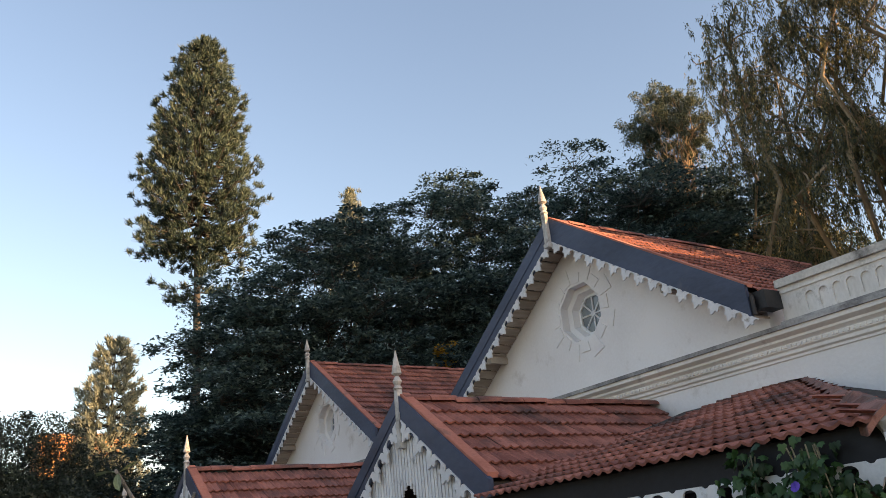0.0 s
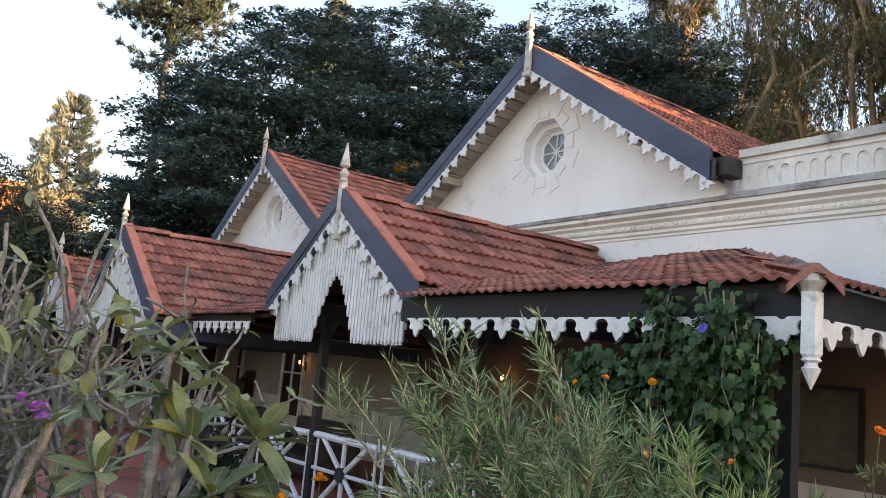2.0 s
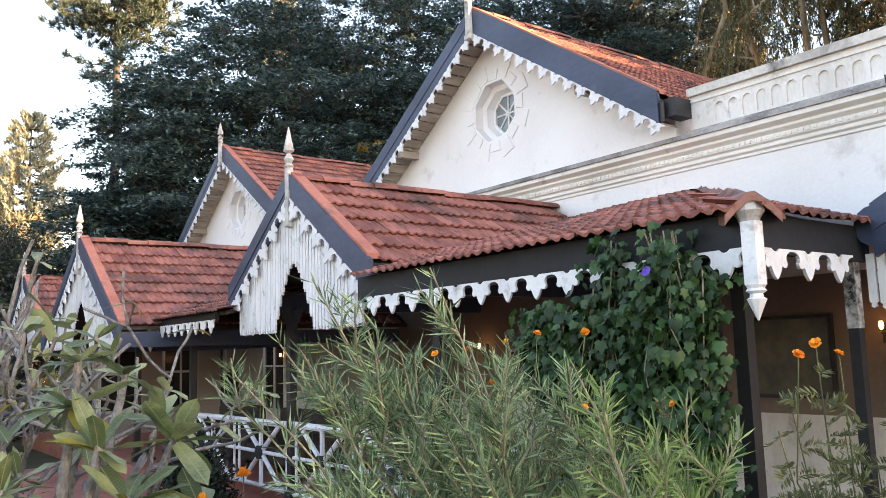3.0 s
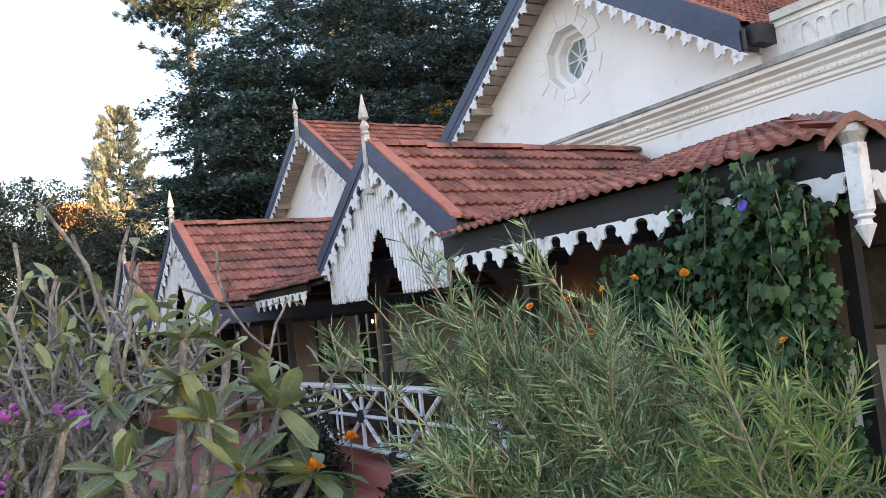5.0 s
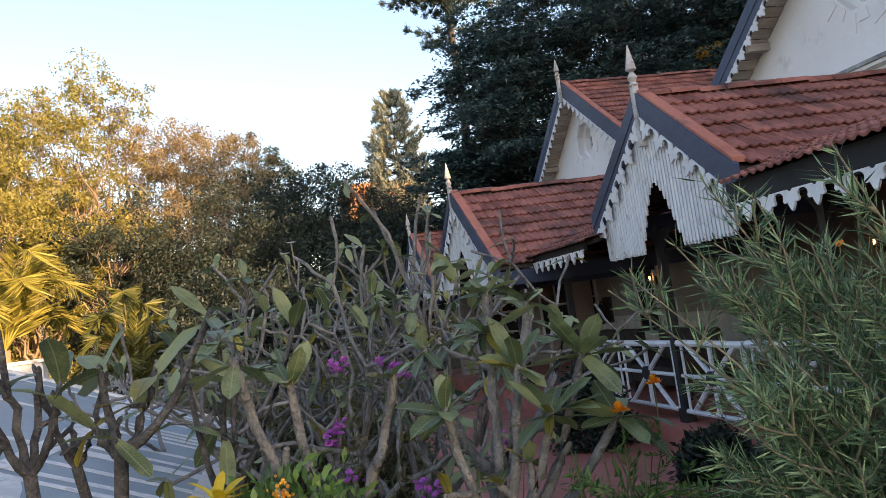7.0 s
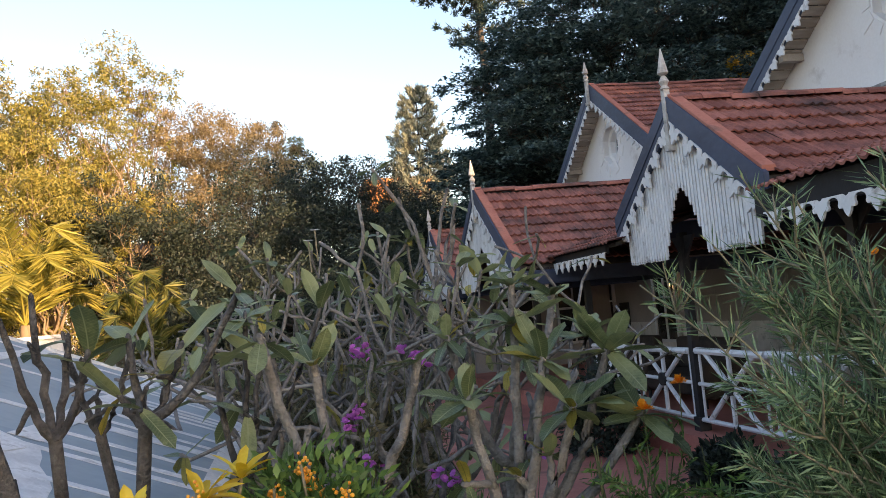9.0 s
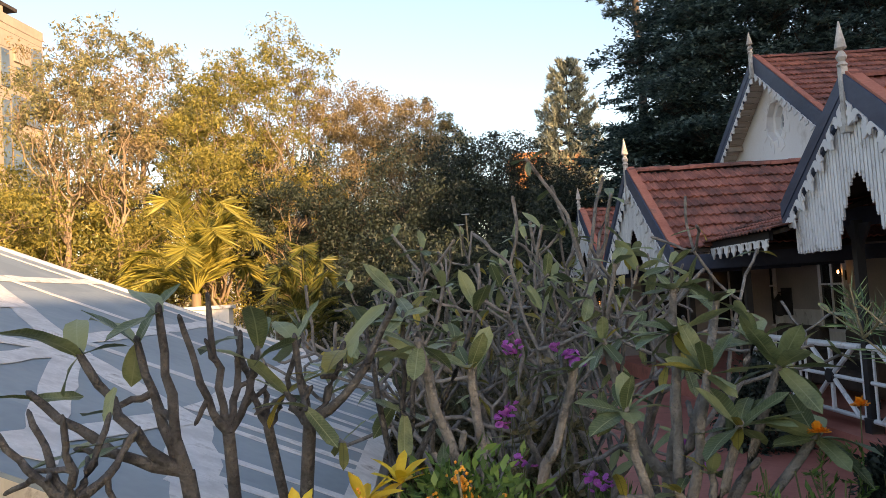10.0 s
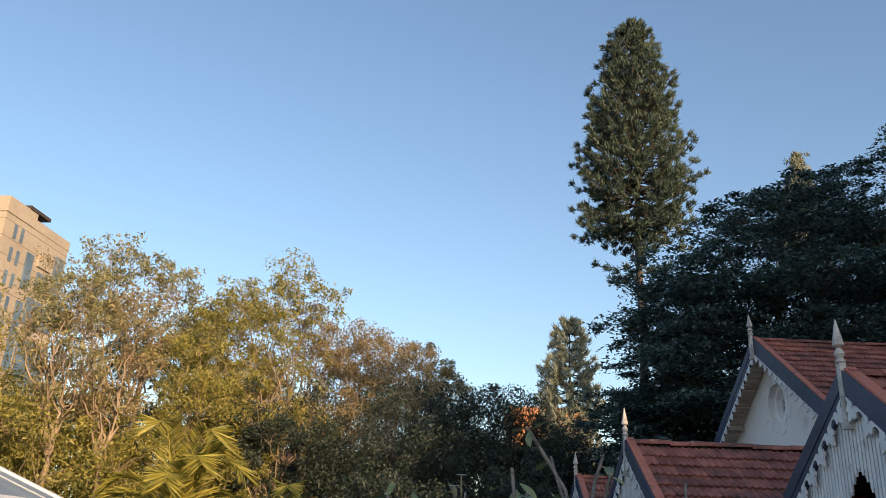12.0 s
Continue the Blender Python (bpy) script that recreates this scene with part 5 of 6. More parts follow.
# Small crown added in place of a sunlit patch of leaves.
crown_tree(32.5, 29.5, 9.7, 8.7, 0.38, SUNLIT_TUFT, 5, "small tree top coloured yellow as a sunlit leaf cluster", seed=77, per=220, size=0.30, girth=0.10, bark=BARK)

# ---- plants near the camera ----
PLUM_LEAF = shade("plumeria_leaf", (0.086, 0.122, 0.053), (0.255, 0.298, 0.142), 7, 0.45, 0.2, 60, each=0.6, thin=0.25)
PLUM_YELLOW = shade("yellowing_leaf", (0.22, 0.20, 0.04), (0.38, 0.32, 0.06), 9, 0.5, 0.2, 60, each=0.5, thin=0.25)
NEEDLE = leafy("willow_leaf", (0.064, 0.118, 0.060), (0.275, 0.400, 0.215), thin=0.3, scale=3)
NEEDLE_NEW = leafy("fresh_willow_leaf", (0.12, 0.215, 0.065), (0.24, 0.345, 0.125), thin=0.35, scale=3)
TWIG = shade("shrub_stem", (0.13, 0.12, 0.075), (0.30, 0.27, 0.19), 12, 0.85, 0.3, 60)
STEM = shade("flower_stem", (0.055, 0.070, 0.028), (0.13, 0.14, 0.06), 12, 0.8, 0.2, 60)
DULL_FERN = leafy("dull_feathery_leaf", (0.080, 0.100, 0.040), (0.205, 0.215, 0.095), thin=0.3, scale=2)
FERN = leafy("feathery_leaf", (0.060, 0.130, 0.030), (0.180, 0.300, 0.075), thin=0.35, scale=2)
VINE = shade("vine_leaf", (0.012, 0.040, 0.010), (0.045, 0.110, 0.030), 8, 0.55, 0.2, 50, each=0.6, thin=0.2)
MARIGOLD = shade("orange_petal", (0.75, 0.22, 0.01), (0.90, 0.38, 0.02), 20, 0.6, 0.2, 90, each=0.4, thin=0.25)
MAGENTA = shade("magenta_petal", (0.38, 0.08, 0.42), (0.60, 0.20, 0.64), 20, 0.6, 0.2, 90, each=0.4, thin=0.3)
VIOLET = shade("violet_petal", (0.12, 0.06, 0.55), (0.22, 0.12, 0.70), 20, 0.6, 0, thin=0.3)
WHITE_PETAL = shade("white_petal", (0.75, 0.74, 0.68), (0.85, 0.84, 0.80), 20, 0.6, 0, thin=0.3)
YELLOW_LEAF = shade("golden_leaf", (0.62, 0.42, 0.02), (0.80, 0.62, 0.05), 10, 0.5, 0.1, 60, each=0.4, thin=0.3)
BERRY = shade("orange_berry", (0.70, 0.26, 0.02), (0.85, 0.42, 0.05), 20, 0.35, 0.05, 60, each=0.4)
DRY = leafy("dry_shrub_leaf", (0.07, 0.07, 0.035), (0.17, 0.15, 0.08), thin=0.25, scale=1)


def blade(name, length, width, bend, material, steps=6, tip=0.72, wave=0.0):
    """A broad leaf with a raised midrib fold, growing along x, as one mesh."""
    bm = fresh()
    rows = []
    for i in range(steps + 1):
        s = i / steps
        w = width / 2 * math.sin(math.pi * min(1.0, 0.02 + s ** (1 / tip) * 0.985)) ** 0.42
        x, z = length * s, -bend * length * s * s
        e = wave * math.sin(s * 9)
        rows.append([bm.verts.new(p) for p in ((x, w, z + 0.18 * w + e), (x, w * 0.5, z + 0.06 * w), (x, 0, z - 0.02 * w), (x, -w * 0.5, z + 0.06 * w), (x, -w, z + 0.18 * w - e))])
    for a, b in zip(rows, rows[1:]):
        for k in range(4):
            bm.faces.new((a[k], a[k + 1], b[k + 1], b[k]))
    me = mesh_of(name, bm, material)
    me.polygons.foreach_set("use_smooth", [True] * len(me.polygons))
    return me




def veined(m, rib, pitch=62.0):
    """Adds a pale midrib and slanting side veins, laid out along the leaf's own length."""
    n, l = m.node_tree.nodes, m.node_tree.links
    co, sep = n.new("ShaderNodeTexCoord"), n.new("ShaderNodeSeparateXYZ")
    l.new(co.outputs["Object"], sep.inputs[0])
    side = n.new("ShaderNodeMath")
    side.operation = "ABSOLUTE"
    l.new(sep.outputs["Y"], side.inputs[0])
    slant = n.new("ShaderNodeMath")
    slant.operation = "MULTIPLY_ADD"
    slant.inputs[1].default_value = -0.55
    l.new(side.outputs[0], slant.inputs[0]), l.new(sep.outputs["X"], slant.inputs[2])
    rate = n.new("ShaderNodeMath")
    rate.operation = "MULTIPLY"
    rate.inputs[1].default_value = pitch * 6.2832
    l.new(slant.outputs[0], rate.inputs[0])
    wave = n.new("ShaderNodeMath")
    wave.operation = "SINE"
    l.new(rate.outputs[0], wave.inputs[0])
    line = n.new("ShaderNodeMapRange")
    line.inputs["From Min"].default_value, line.inputs["From Max"].default_value, line.inputs["To Max"].default_value = 0.55, 1.0, 0.30
    l.new(wave.outputs[0], line.inputs["Value"])
    mid = n.new("ShaderNodeMapRange")
    mid.inputs["From Min"].default_value, mid.inputs["From Max"].default_value = 0.0036, 0.0016
    l.new(side.outputs[0], mid.inputs["Value"])
    top = n.new("ShaderNodeMath")
    top.operation = "MAXIMUM"
    l.new(line.outputs[0], top.inputs[0]), l.new(mid.outputs[0], top.inputs[1])
    mix = n.new("ShaderNodeMix")
    mix.data_type = "RGBA"
    mix.inputs["B"].default_value = (*rib, 1)
    p = n["Principled BSDF"]
    l.new(top.outputs[0], mix.inputs["Factor"]), l.new(p.inputs["Base Color"].links[0].from_socket, mix.inputs["A"])
    l.new(mix.outputs["Result"], p.inputs["Base Color"])
    return m


veined(PLUM_LEAF, (0.30, 0.34, 0.19))
veined(PLUM_YELLOW, (0.10, 0.10, 0.02))
PLUM_LEAVES = [blade("leaf", 0.27, 0.098, b, PLUM_LEAF, wave=0.005) for b in (0.12, 0.3, 0.02)]
PLUM_OLD = [blade("leaf", 0.24, 0.08, 0.35, PLUM_YELLOW, wave=0.006)]


def rosette(top, e, d, count, size, g, spread=(0.6, 1.9)):
    """A whorl of long leaves at a branch tip."""
    for k in range(count):
        a, w = 2.4 * k + g.normal() * 0.3, g.uniform(*spread)
        side = unit(np.cross(d, [0.3, 0.2, 1.0]) + 1e-6)
        way = d * math.cos(w) + (side * math.cos(a) + np.cross(d, side) * math.sin(a)) * math.sin(w)
        ob = new("leaf", PLUM_OLD[0] if g.uniform() < 0.10 else PLUM_LEAVES[int(g.integers(3))])
        ob.parent = top
        z = Vector(np.cross(np.cross(way, [0, 0, 1.0]), way) + g.normal(size=3) * 0.25).normalized()
        x = Vector(way).normalized()
        y = z.cross(x).normalized()
        k2 = size * g.uniform(0.6, 1.1)
        m = Matrix((x, y, x.cross(y))).transposed().to_4x4()
        ob.matrix_basis = Matrix.Translation(e - d * 0.02) @ m @ Matrix.Diagonal((k2, k2, k2, 1))


def leafy_plumeria(base, fork, tips, seed, label, size=1.0, count=(9, 14), bark=None, girth=0.026, bend=1.35):
    """A low forking shrub whose stout limbs spread to rosettes of leaves."""
    g = np.random.default_rng(seed)
    top = thing("plumeria", label, "shrub", "plumerias", at=base)
    b = np.array(base, float)
    fork = np.array(fork) - b
    bark = bark or GREY_BARK
    v, f = tubes([limb((0, 0, 0), fork, girth * 1.5, girth * 1.3, n=6)], 8)
    part("trunk", np_mesh("trunk", v, f, bark, True), None, top)
    for t in tips:
        t = np.array(t) - b
        s = np.linspace(0, 1, 9)[:, None]
        q = fork + (t - fork) * np.concatenate([s ** 0.75, s ** 0.75, s ** bend], 1) + g.normal(size=(9, 3)) * 0.006 * np.sin(s * math.pi)
        r = np.linspace(girth, girth * 0.58, 9) * (1 + 0.08 * np.sin(np.arange(9) * 2.1))
        v, f = tubes([(q, r), (np.stack([q[-1], q[-1] + unit(q[-1] - q[-2]) * 0.012]), [girth * 0.58, 0.003])], 8)
        part("branch", np_mesh("branch", v, f, bark, True), None, top)
        d = unit(unit(q[-1] - q[-3]) + [0, 0, 0.8])
        rosette(top, q[-1], d, int(g.integers(*count)), size, g, (0.45, 2.1))
        k = int(g.integers(3, 6))
        stub = q[k] + unit(g.normal(size=3) + [0, 0, 0.6]) * g.uniform(0.08, 0.16)
        v, f = tubes([limb(q[k], stub, girth * 0.65, girth * 0.46, n=5), (np.stack([stub, stub + unit(stub - q[k]) * 0.010]), [girth * 0.46, 0.003])], 7)
        part("branch", np_mesh("branch", v, f, bark, True), None, top)
        if g.uniform() < 0.6:
            rosette(top, stub, unit(stub - q[k]), int(g.integers(*count)) // 2, size * 0.8, g)
    return top


def plumeria(base, seed, height, girth, spread, leafy_tips, label, levels=4, lean=(0, 0), size=1.0, first=0.4, leaf_n=(4, 8), curl=0.12, kink=0.05):
    """A stubby forking shrub: thick blunt branches, rosettes of long leaves at some of the tips."""
    g = np.random.default_rng(seed)
    top = thing("plumeria", label, "shrub", "plumerias", at=base)
    paths, tips = [], []

    def grow(p, d, L, r, k):
        n = 5
        s = np.linspace(0, 1, n)[:, None]
        q = p + d * L * s + np.array([0, 0, 1.0]) * (s ** 2 * L * curl) + g.normal(size=(n, 3)) * L * kink * s + unit(g.normal(size=3)) * np.sin(s * math.pi) * L * 0.06
        r1 = max(r * 0.80, 0.011)
        paths.append((q, np.linspace(r, r1, n)))
        e = q[-1]
        if k == 0:
            w = unit(q[-1] - q[-2])
            paths.append((np.stack([e, e + w * r1 * 0.6, e + w * r1 * 0.95]), [r1, r1 * 0.75, r1 * 0.05]))
            tips.append((e, w, r1))
            return
        m = 2 if g.uniform() < 0.6 else 3
        a0 = g.uniform(0, 6.28)
        side = unit(np.cross(d, g.normal(size=3)))
        other = np.cross(d, side)
        for i in range(m):
            a = a0 + 6.2832 * i / m + g.normal() * 0.25
            w = g.uniform(0.5, 0.95) * spread
            nd = unit(d * math.cos(w) + (side * math.cos(a) + other * math.sin(a)) * math.sin(w) + np.array([0, 0, 0.22]))
            grow(e, nd, L * g.uniform(0.58, 0.88), r1 * 0.86, k - 1 if g.uniform() < 0.86 else 0)

    d0 = unit(np.array([lean[0], lean[1], 1.0]))
    rest = sum(0.73 ** i for i in range(1, levels + 1)) * 0.8
    L0 = height * first
    scale_L = (height - L0) / rest
    s = np.linspace(0, 1, 5)[:, None]
    trunk_pts = d0 * L0 * s + g.normal(size=(5, 3)) * 0.02 * s
    paths.append((trunk_pts, np.linspace(girth, girth * 0.85, 5)))
    a0 = g.uniform(0, 6.28)
    for i in range(3):
        a = a0 + i * 2.1 + g.normal() * 0.3
        w = g.uniform(0.35, 0.75) * spread
        grow(trunk_pts[-1], unit(d0 * math.cos(w) + np.array([math.cos(a), math.sin(a), 0]) * math.sin(w)), scale_L * 0.73 * g.uniform(0.85, 1.15), girth * 0.72, levels - 1)
    v, f = tubes(paths, 7)
    tagged(part("trunk", np_mesh("trunk", v, f, GREY_BARK, True), None, top, "grey blunt forking branches"), kind="stuff")
    for e, d, r in tips:
        if g.uniform() <= leafy_tips:
            rosette(top, e, d, int(g.integers(*leaf_n)), size, g)
    return top


PL = "plumeria shrub with grey blunt branches and a few long leaves"
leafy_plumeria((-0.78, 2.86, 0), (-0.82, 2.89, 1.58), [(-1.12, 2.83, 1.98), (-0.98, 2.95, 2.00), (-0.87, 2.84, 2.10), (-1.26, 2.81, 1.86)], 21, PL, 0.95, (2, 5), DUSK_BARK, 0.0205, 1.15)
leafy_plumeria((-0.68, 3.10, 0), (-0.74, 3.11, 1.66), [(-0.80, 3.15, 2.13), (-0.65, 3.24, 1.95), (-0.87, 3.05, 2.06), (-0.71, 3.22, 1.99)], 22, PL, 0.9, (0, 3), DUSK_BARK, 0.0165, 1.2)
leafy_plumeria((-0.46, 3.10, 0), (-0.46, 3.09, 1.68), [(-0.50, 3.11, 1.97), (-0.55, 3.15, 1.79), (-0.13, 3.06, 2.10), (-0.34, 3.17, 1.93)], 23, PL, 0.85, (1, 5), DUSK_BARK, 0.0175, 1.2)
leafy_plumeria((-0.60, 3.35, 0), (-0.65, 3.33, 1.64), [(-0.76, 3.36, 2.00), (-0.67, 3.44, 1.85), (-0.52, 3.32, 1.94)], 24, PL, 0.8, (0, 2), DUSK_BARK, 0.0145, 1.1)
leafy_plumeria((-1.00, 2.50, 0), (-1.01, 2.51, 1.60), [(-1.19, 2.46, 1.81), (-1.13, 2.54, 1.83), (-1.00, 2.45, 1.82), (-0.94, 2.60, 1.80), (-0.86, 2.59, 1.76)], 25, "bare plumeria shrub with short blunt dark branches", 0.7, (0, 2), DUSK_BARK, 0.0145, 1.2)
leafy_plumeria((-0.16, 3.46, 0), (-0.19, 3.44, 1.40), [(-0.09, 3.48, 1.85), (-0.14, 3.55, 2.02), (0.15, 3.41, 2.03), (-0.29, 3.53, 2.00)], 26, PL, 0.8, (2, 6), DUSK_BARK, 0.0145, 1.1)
PR = "leafy plumeria with rosettes of long green leaves"
leafy_plumeria((0.80, 3.28, 0), (0.79, 3.26, 1.10), [(0.94, 3.20, 1.76), (1.19, 3.17, 1.77), (0.64, 3.21, 1.64), (1.01, 3.11, 1.58), (1.27, 3.10, 1.53), (0.89, 3.38, 1.90)], 14, PR, 0.80)
leafy_plumeria((0.95, 3.85, 0), (0.95, 3.83, 1.25), [(0.98, 3.66, 2.06), (1.18, 3.72, 2.00), (0.70, 3.80, 1.85), (1.38, 3.85, 1.80)], 15, PR, 0.66)
leafy_plumeria((0.20, 3.35, 0), (0.20, 3.33, 1.20), [(-0.08, 3.09, 1.93), (0.48, 3.25, 1.80), (0.10, 3.30, 1.82)], 16, PR, 0.70, (3, 6))
PB = "bushy plumeria with a tangle of bare grey branches"
for k, (x, y, h) in enumerate(((0.30, 5.2, 1.45), (0.75, 5.6, 1.60), (1.15, 5.9, 1.85), (1.55, 6.4, 1.75), (-0.05, 5.9, 1.5), (0.55, 7.2, 1.85), (1.2, 7.8, 1.95), (-0.35, 7.0, 1.55), (0.1, 8.3, 1.9), (0.5, 6.3, 1.7))):
    plumeria((x, y, 0), 40 + k, h + 0.28, 0.034, 1.3, 0.52, PB, 4, (0.0, 0.0), 0.74, 0.34, (2, 6), 0.2, 0.04)
plumeria((1.0, 6.1, 0), 61, 2.25, 0.030, 0.7, 0.5, PB, 2, (0.0, 0.0), 0.7, 0.5, (1, 4))


def willow_shrub(base, tips, seed, label, mat_=None):
    """Long arching stems with side shoots, all set with narrow leaves."""
    g = np.random.default_rng(seed)
    top = thing("willow_leaf_shrub", label, "shrub", "willow-leaf shrubs", at=base)
    b = np.array(base, float)
    paths, pts, way = [], [], []
    for t in tips:
        t = np.array(t) - b - [0, 0, 0.07]
        foot = np.array([g.normal() * 0.10, g.normal() * 0.10, 0.0])
        n = 10
        s = np.linspace(0, 1, n)[:, None]
        q = foot + (t - foot) * np.concatenate([s ** 2.3, s ** 2.3, s ** 0.85], 1) + g.normal(size=(n, 3)) * 0.010
        paths.append((q, np.linspace(0.0095, 0.0025, n)))
        shoots = [(q, 0.45)]
        for k in range(12):
            u = g.uniform(0.42, 0.94)
            p = np.array([np.interp(u, s[:, 0], q[:, j]) for j in range(3)])
            d = unit(unit(t - foot + [-0.5, 0.1, 0]) * 0.6 + g.normal(size=3) * [0.55, 0.55, 0.32] + [-0.26, 0.05, 0.0])
            L = g.uniform(0.20, 0.40) * min(1.0, (1.12 - u) / 0.5)
            ss = np.linspace(0, 1, 5)[:, None]
            r = p + d * L * ss + np.array([0, 0, 1]) * ss ** 2 * 0.05
            paths.append((r, np.linspace(0.005, 0.002, 5)))
            shoots.append((r, 0.05))
        for r, u0 in shoots:
            m = int(86 * (1.0 if u0 > 0.2 else np.linalg.norm(r[-1] - r[0]) / 0.42))
            u = np.sort(g.uniform(u0, 1, m))
            x = np.linspace(0, 1, len(r))
            at = np.stack([np.interp(u, x, r[:, j]) for j in range(3)], 1)
            tang = unit(np.stack([np.interp(u, x, np.gradient(r[:, j])) for j in range(3)], 1))
            pts.append(at), way.append(tang * 0.72 + unit(np.cross(tang, g.normal(size=at.shape))) * 0.68)
    v, f = tubes(paths, 5)
    part("trunk", np_mesh("trunk", v, f, TWIG, True), None, top)
    v, f = leaves(np.concatenate(pts), np.concatenate(way), 0.076, 0.0060, 0.15)
    tagged(part("foliage", np_mesh("foliage", v, f, mat_ or NEEDLE), None, top), kind="stuff")
    return top


WL = "tall shrub with arching stems and narrow grey-green leaves"
willow_shrub((1.80, 2.15, 0), [(1.07, 2.63, 2.06), (1.29, 2.41, 2.14), (1.50, 2.51, 2.17), (1.60, 2.30, 2.08), (1.24, 2.22, 1.80), (1.75, 2.45, 2.12), (1.40, 2.2, 1.80)], 51, WL)
willow_shrub((1.72, 2.22, 0), [(1.27, 2.45, 1.67), (1.24, 2.45, 1.57), (1.32, 2.39, 1.50), (1.44, 2.36, 1.73), (1.54, 2.26, 1.56), (1.80, 2.06, 1.61)], 55, WL)
willow_shrub((2.00, 2.00, 0), [(1.56, 2.09, 2.35), (1.63, 2.02, 2.15), (1.88, 2.10, 2.06), (1.95, 2.30, 2.10), (1.72, 2.15, 1.9), (2.05, 2.05, 2.04), (2.0, 1.85, 1.92)], 52, WL)
willow_shrub((2.10, 1.70, 0), [(1.84, 1.85, 2.06), (1.82, 1.73, 1.96), (1.95, 1.62, 1.90), (2.10, 1.66, 1.93), (2.2, 1.6, 1.86), (2.0, 1.9, 1.8)], 53, "shrub with fresh yellow-green narrow leaves", NEEDLE_NEW)
willow_shrub((1.85, 1.90, 0), [(1.55, 1.92, 1.60), (1.65, 1.88, 1.64), (1.75, 1.82, 1.66), (1.95, 1.7, 1.6)], 54, WL)
willow_shrub((1.78, 2.20, 0), [(1.30, 2.33, 2.33), (1.43, 2.26, 2.26), (1.60, 2.13, 2.27), (1.22, 2.40, 2.14), (1.52, 2.21, 2.10), (1.36, 2.32, 1.98), (1.67, 2.09, 2.10), (1.10, 2.46, 2.05)], 57, WL)


def heads(kind, mesh, parent, spots, g, s0=0.8, s1=1.2):
    for p in spots:
        ob = new(kind, mesh)
        ob.parent = parent
        k = g.uniform(s0, s1)
        ob.matrix_basis = Matrix.Translation(p) @ pose(0, 0, 0, g.uniform(-50, 50), g.uniform(-50, 50), g.uniform(0, 360)) @ Matrix.Diagonal((k, k, k, 1))


def flower_mesh(name, r, petals, material, layers=2, cup=0.4, ruffle=0.0):
    bm = fresh()
    g = random.Random(petals * 7 + layers)
    for l in range(layers):
        for k in range(petals):
            a = 6.2832 * (k + 0.5 * l) / petals + g.uniform(-1, 1) * ruffle * 0.3
            c, s = math.cos(a), math.sin(a)
            rr, z = r * (1 - 0.17 * l) * (1 + g.uniform(-1, 1) * ruffle * 0.25), cup * r * (0.4 + l * 0.5) * (1 + g.uniform(-1, 1) * ruffle)
            w = r * 2.6 / petals
            v = [bm.verts.new((c * rr * u - s * w * e, s * rr * u + c * w * e, z * u ** 1.5 + g.uniform(-1, 1) * ruffle * 0.10 * r)) for u, e in ((0.05, 0), (0.45, 0.75), (0.85, 1.0), (1.0, 0.45), (0.96, 0), (1.0, -0.45), (0.85, -1.0), (0.45, -0.75))]
            bm.faces.new(v)
    me = bpy.data.meshes.new(name)
    bm.to_mesh(me)
    bm.free()
    me.materials.append(material)
    return me


COSMOS = flower_mesh("flower", 0.0195, 9, MARIGOLD, 4, 0.27, 0.6)
PINK = flower_mesh("flower", 0.019, 5, MAGENTA, 2, 0.45, 0.5)
BLUE = flower_mesh("flower", 0.032, 6, VIOLET, 1, 0.5)
WHITE = flower_mesh("flower", 0.05, 5, WHITE_PETAL, 1, 0.3)


def flower_bed(name, label, base, spots, mesh, seed, extra=(), foliage=FERN, leaf=(0.032, 0.0075), density=800, bushy=0.62, cluster=1):
    """Thin stems from the ground to each flower head, with feathery leaves on their upper half."""
    g = np.random.default_rng(seed)
    top = thing(name, label, "flower", "flowering plants", at=base)
    b = np.array(base, float)
    paths, pts, way = [], [], []
    for p in list(spots) + list(extra):
        p = np.array(p) - b
        foot = np.array([p[0] * 0.6 + g.normal() * 0.05, p[1] * 0.6 + g.normal() * 0.05, 0])
        q, r = limb(foot, p, 0.0045, 0.002, wob=0.035, n=8)
        paths.append((q, r))
        for _ in range(max(2, density // 26)):
            u = g.uniform(1 - bushy, 0.95)
            foot = np.array([np.interp(u, np.linspace(0, 1, 8), q[:, j]) for j in range(3)])
            d = unit(g.normal(size=3) * [1, 1, 0.4] + [0, 0, 0.55])
            side = unit(np.cross(d, g.normal(size=3)))
            L = g.uniform(0.06, 0.15) * (1.25 - 0.6 * u)
            k = np.linspace(0.1, 1, 26)[:, None]
            at = foot + d * L * k + np.array([0, 0, -0.25]) * L * k ** 2
            pts.append(at), way.append(d * 0.65 + side * np.where(np.arange(26) % 2, 1, -1)[:, None] * 0.8 + g.normal(size=at.shape) * 0.15)
    for q in paths:
        v, f = tubes([q], 5)
        part("stem", np_mesh("stem", v, f, STEM, True), None, top)
    v, f = leaves(np.concatenate(pts), np.concatenate(way), *leaf)
    tagged(part("foliage", np_mesh("foliage", v, f, foliage), None, top), kind="stuff")
    heads("flower", mesh, top, [np.array(p) - b + g.normal(size=3) * 0.03 * (k > 0) for p in spots for k in range(cluster)], random.Random(seed))
    return top


def scatter(n, low, high, seed):
    g = np.random.default_rng(seed)
    return g.uniform(low, high, (n, 3))


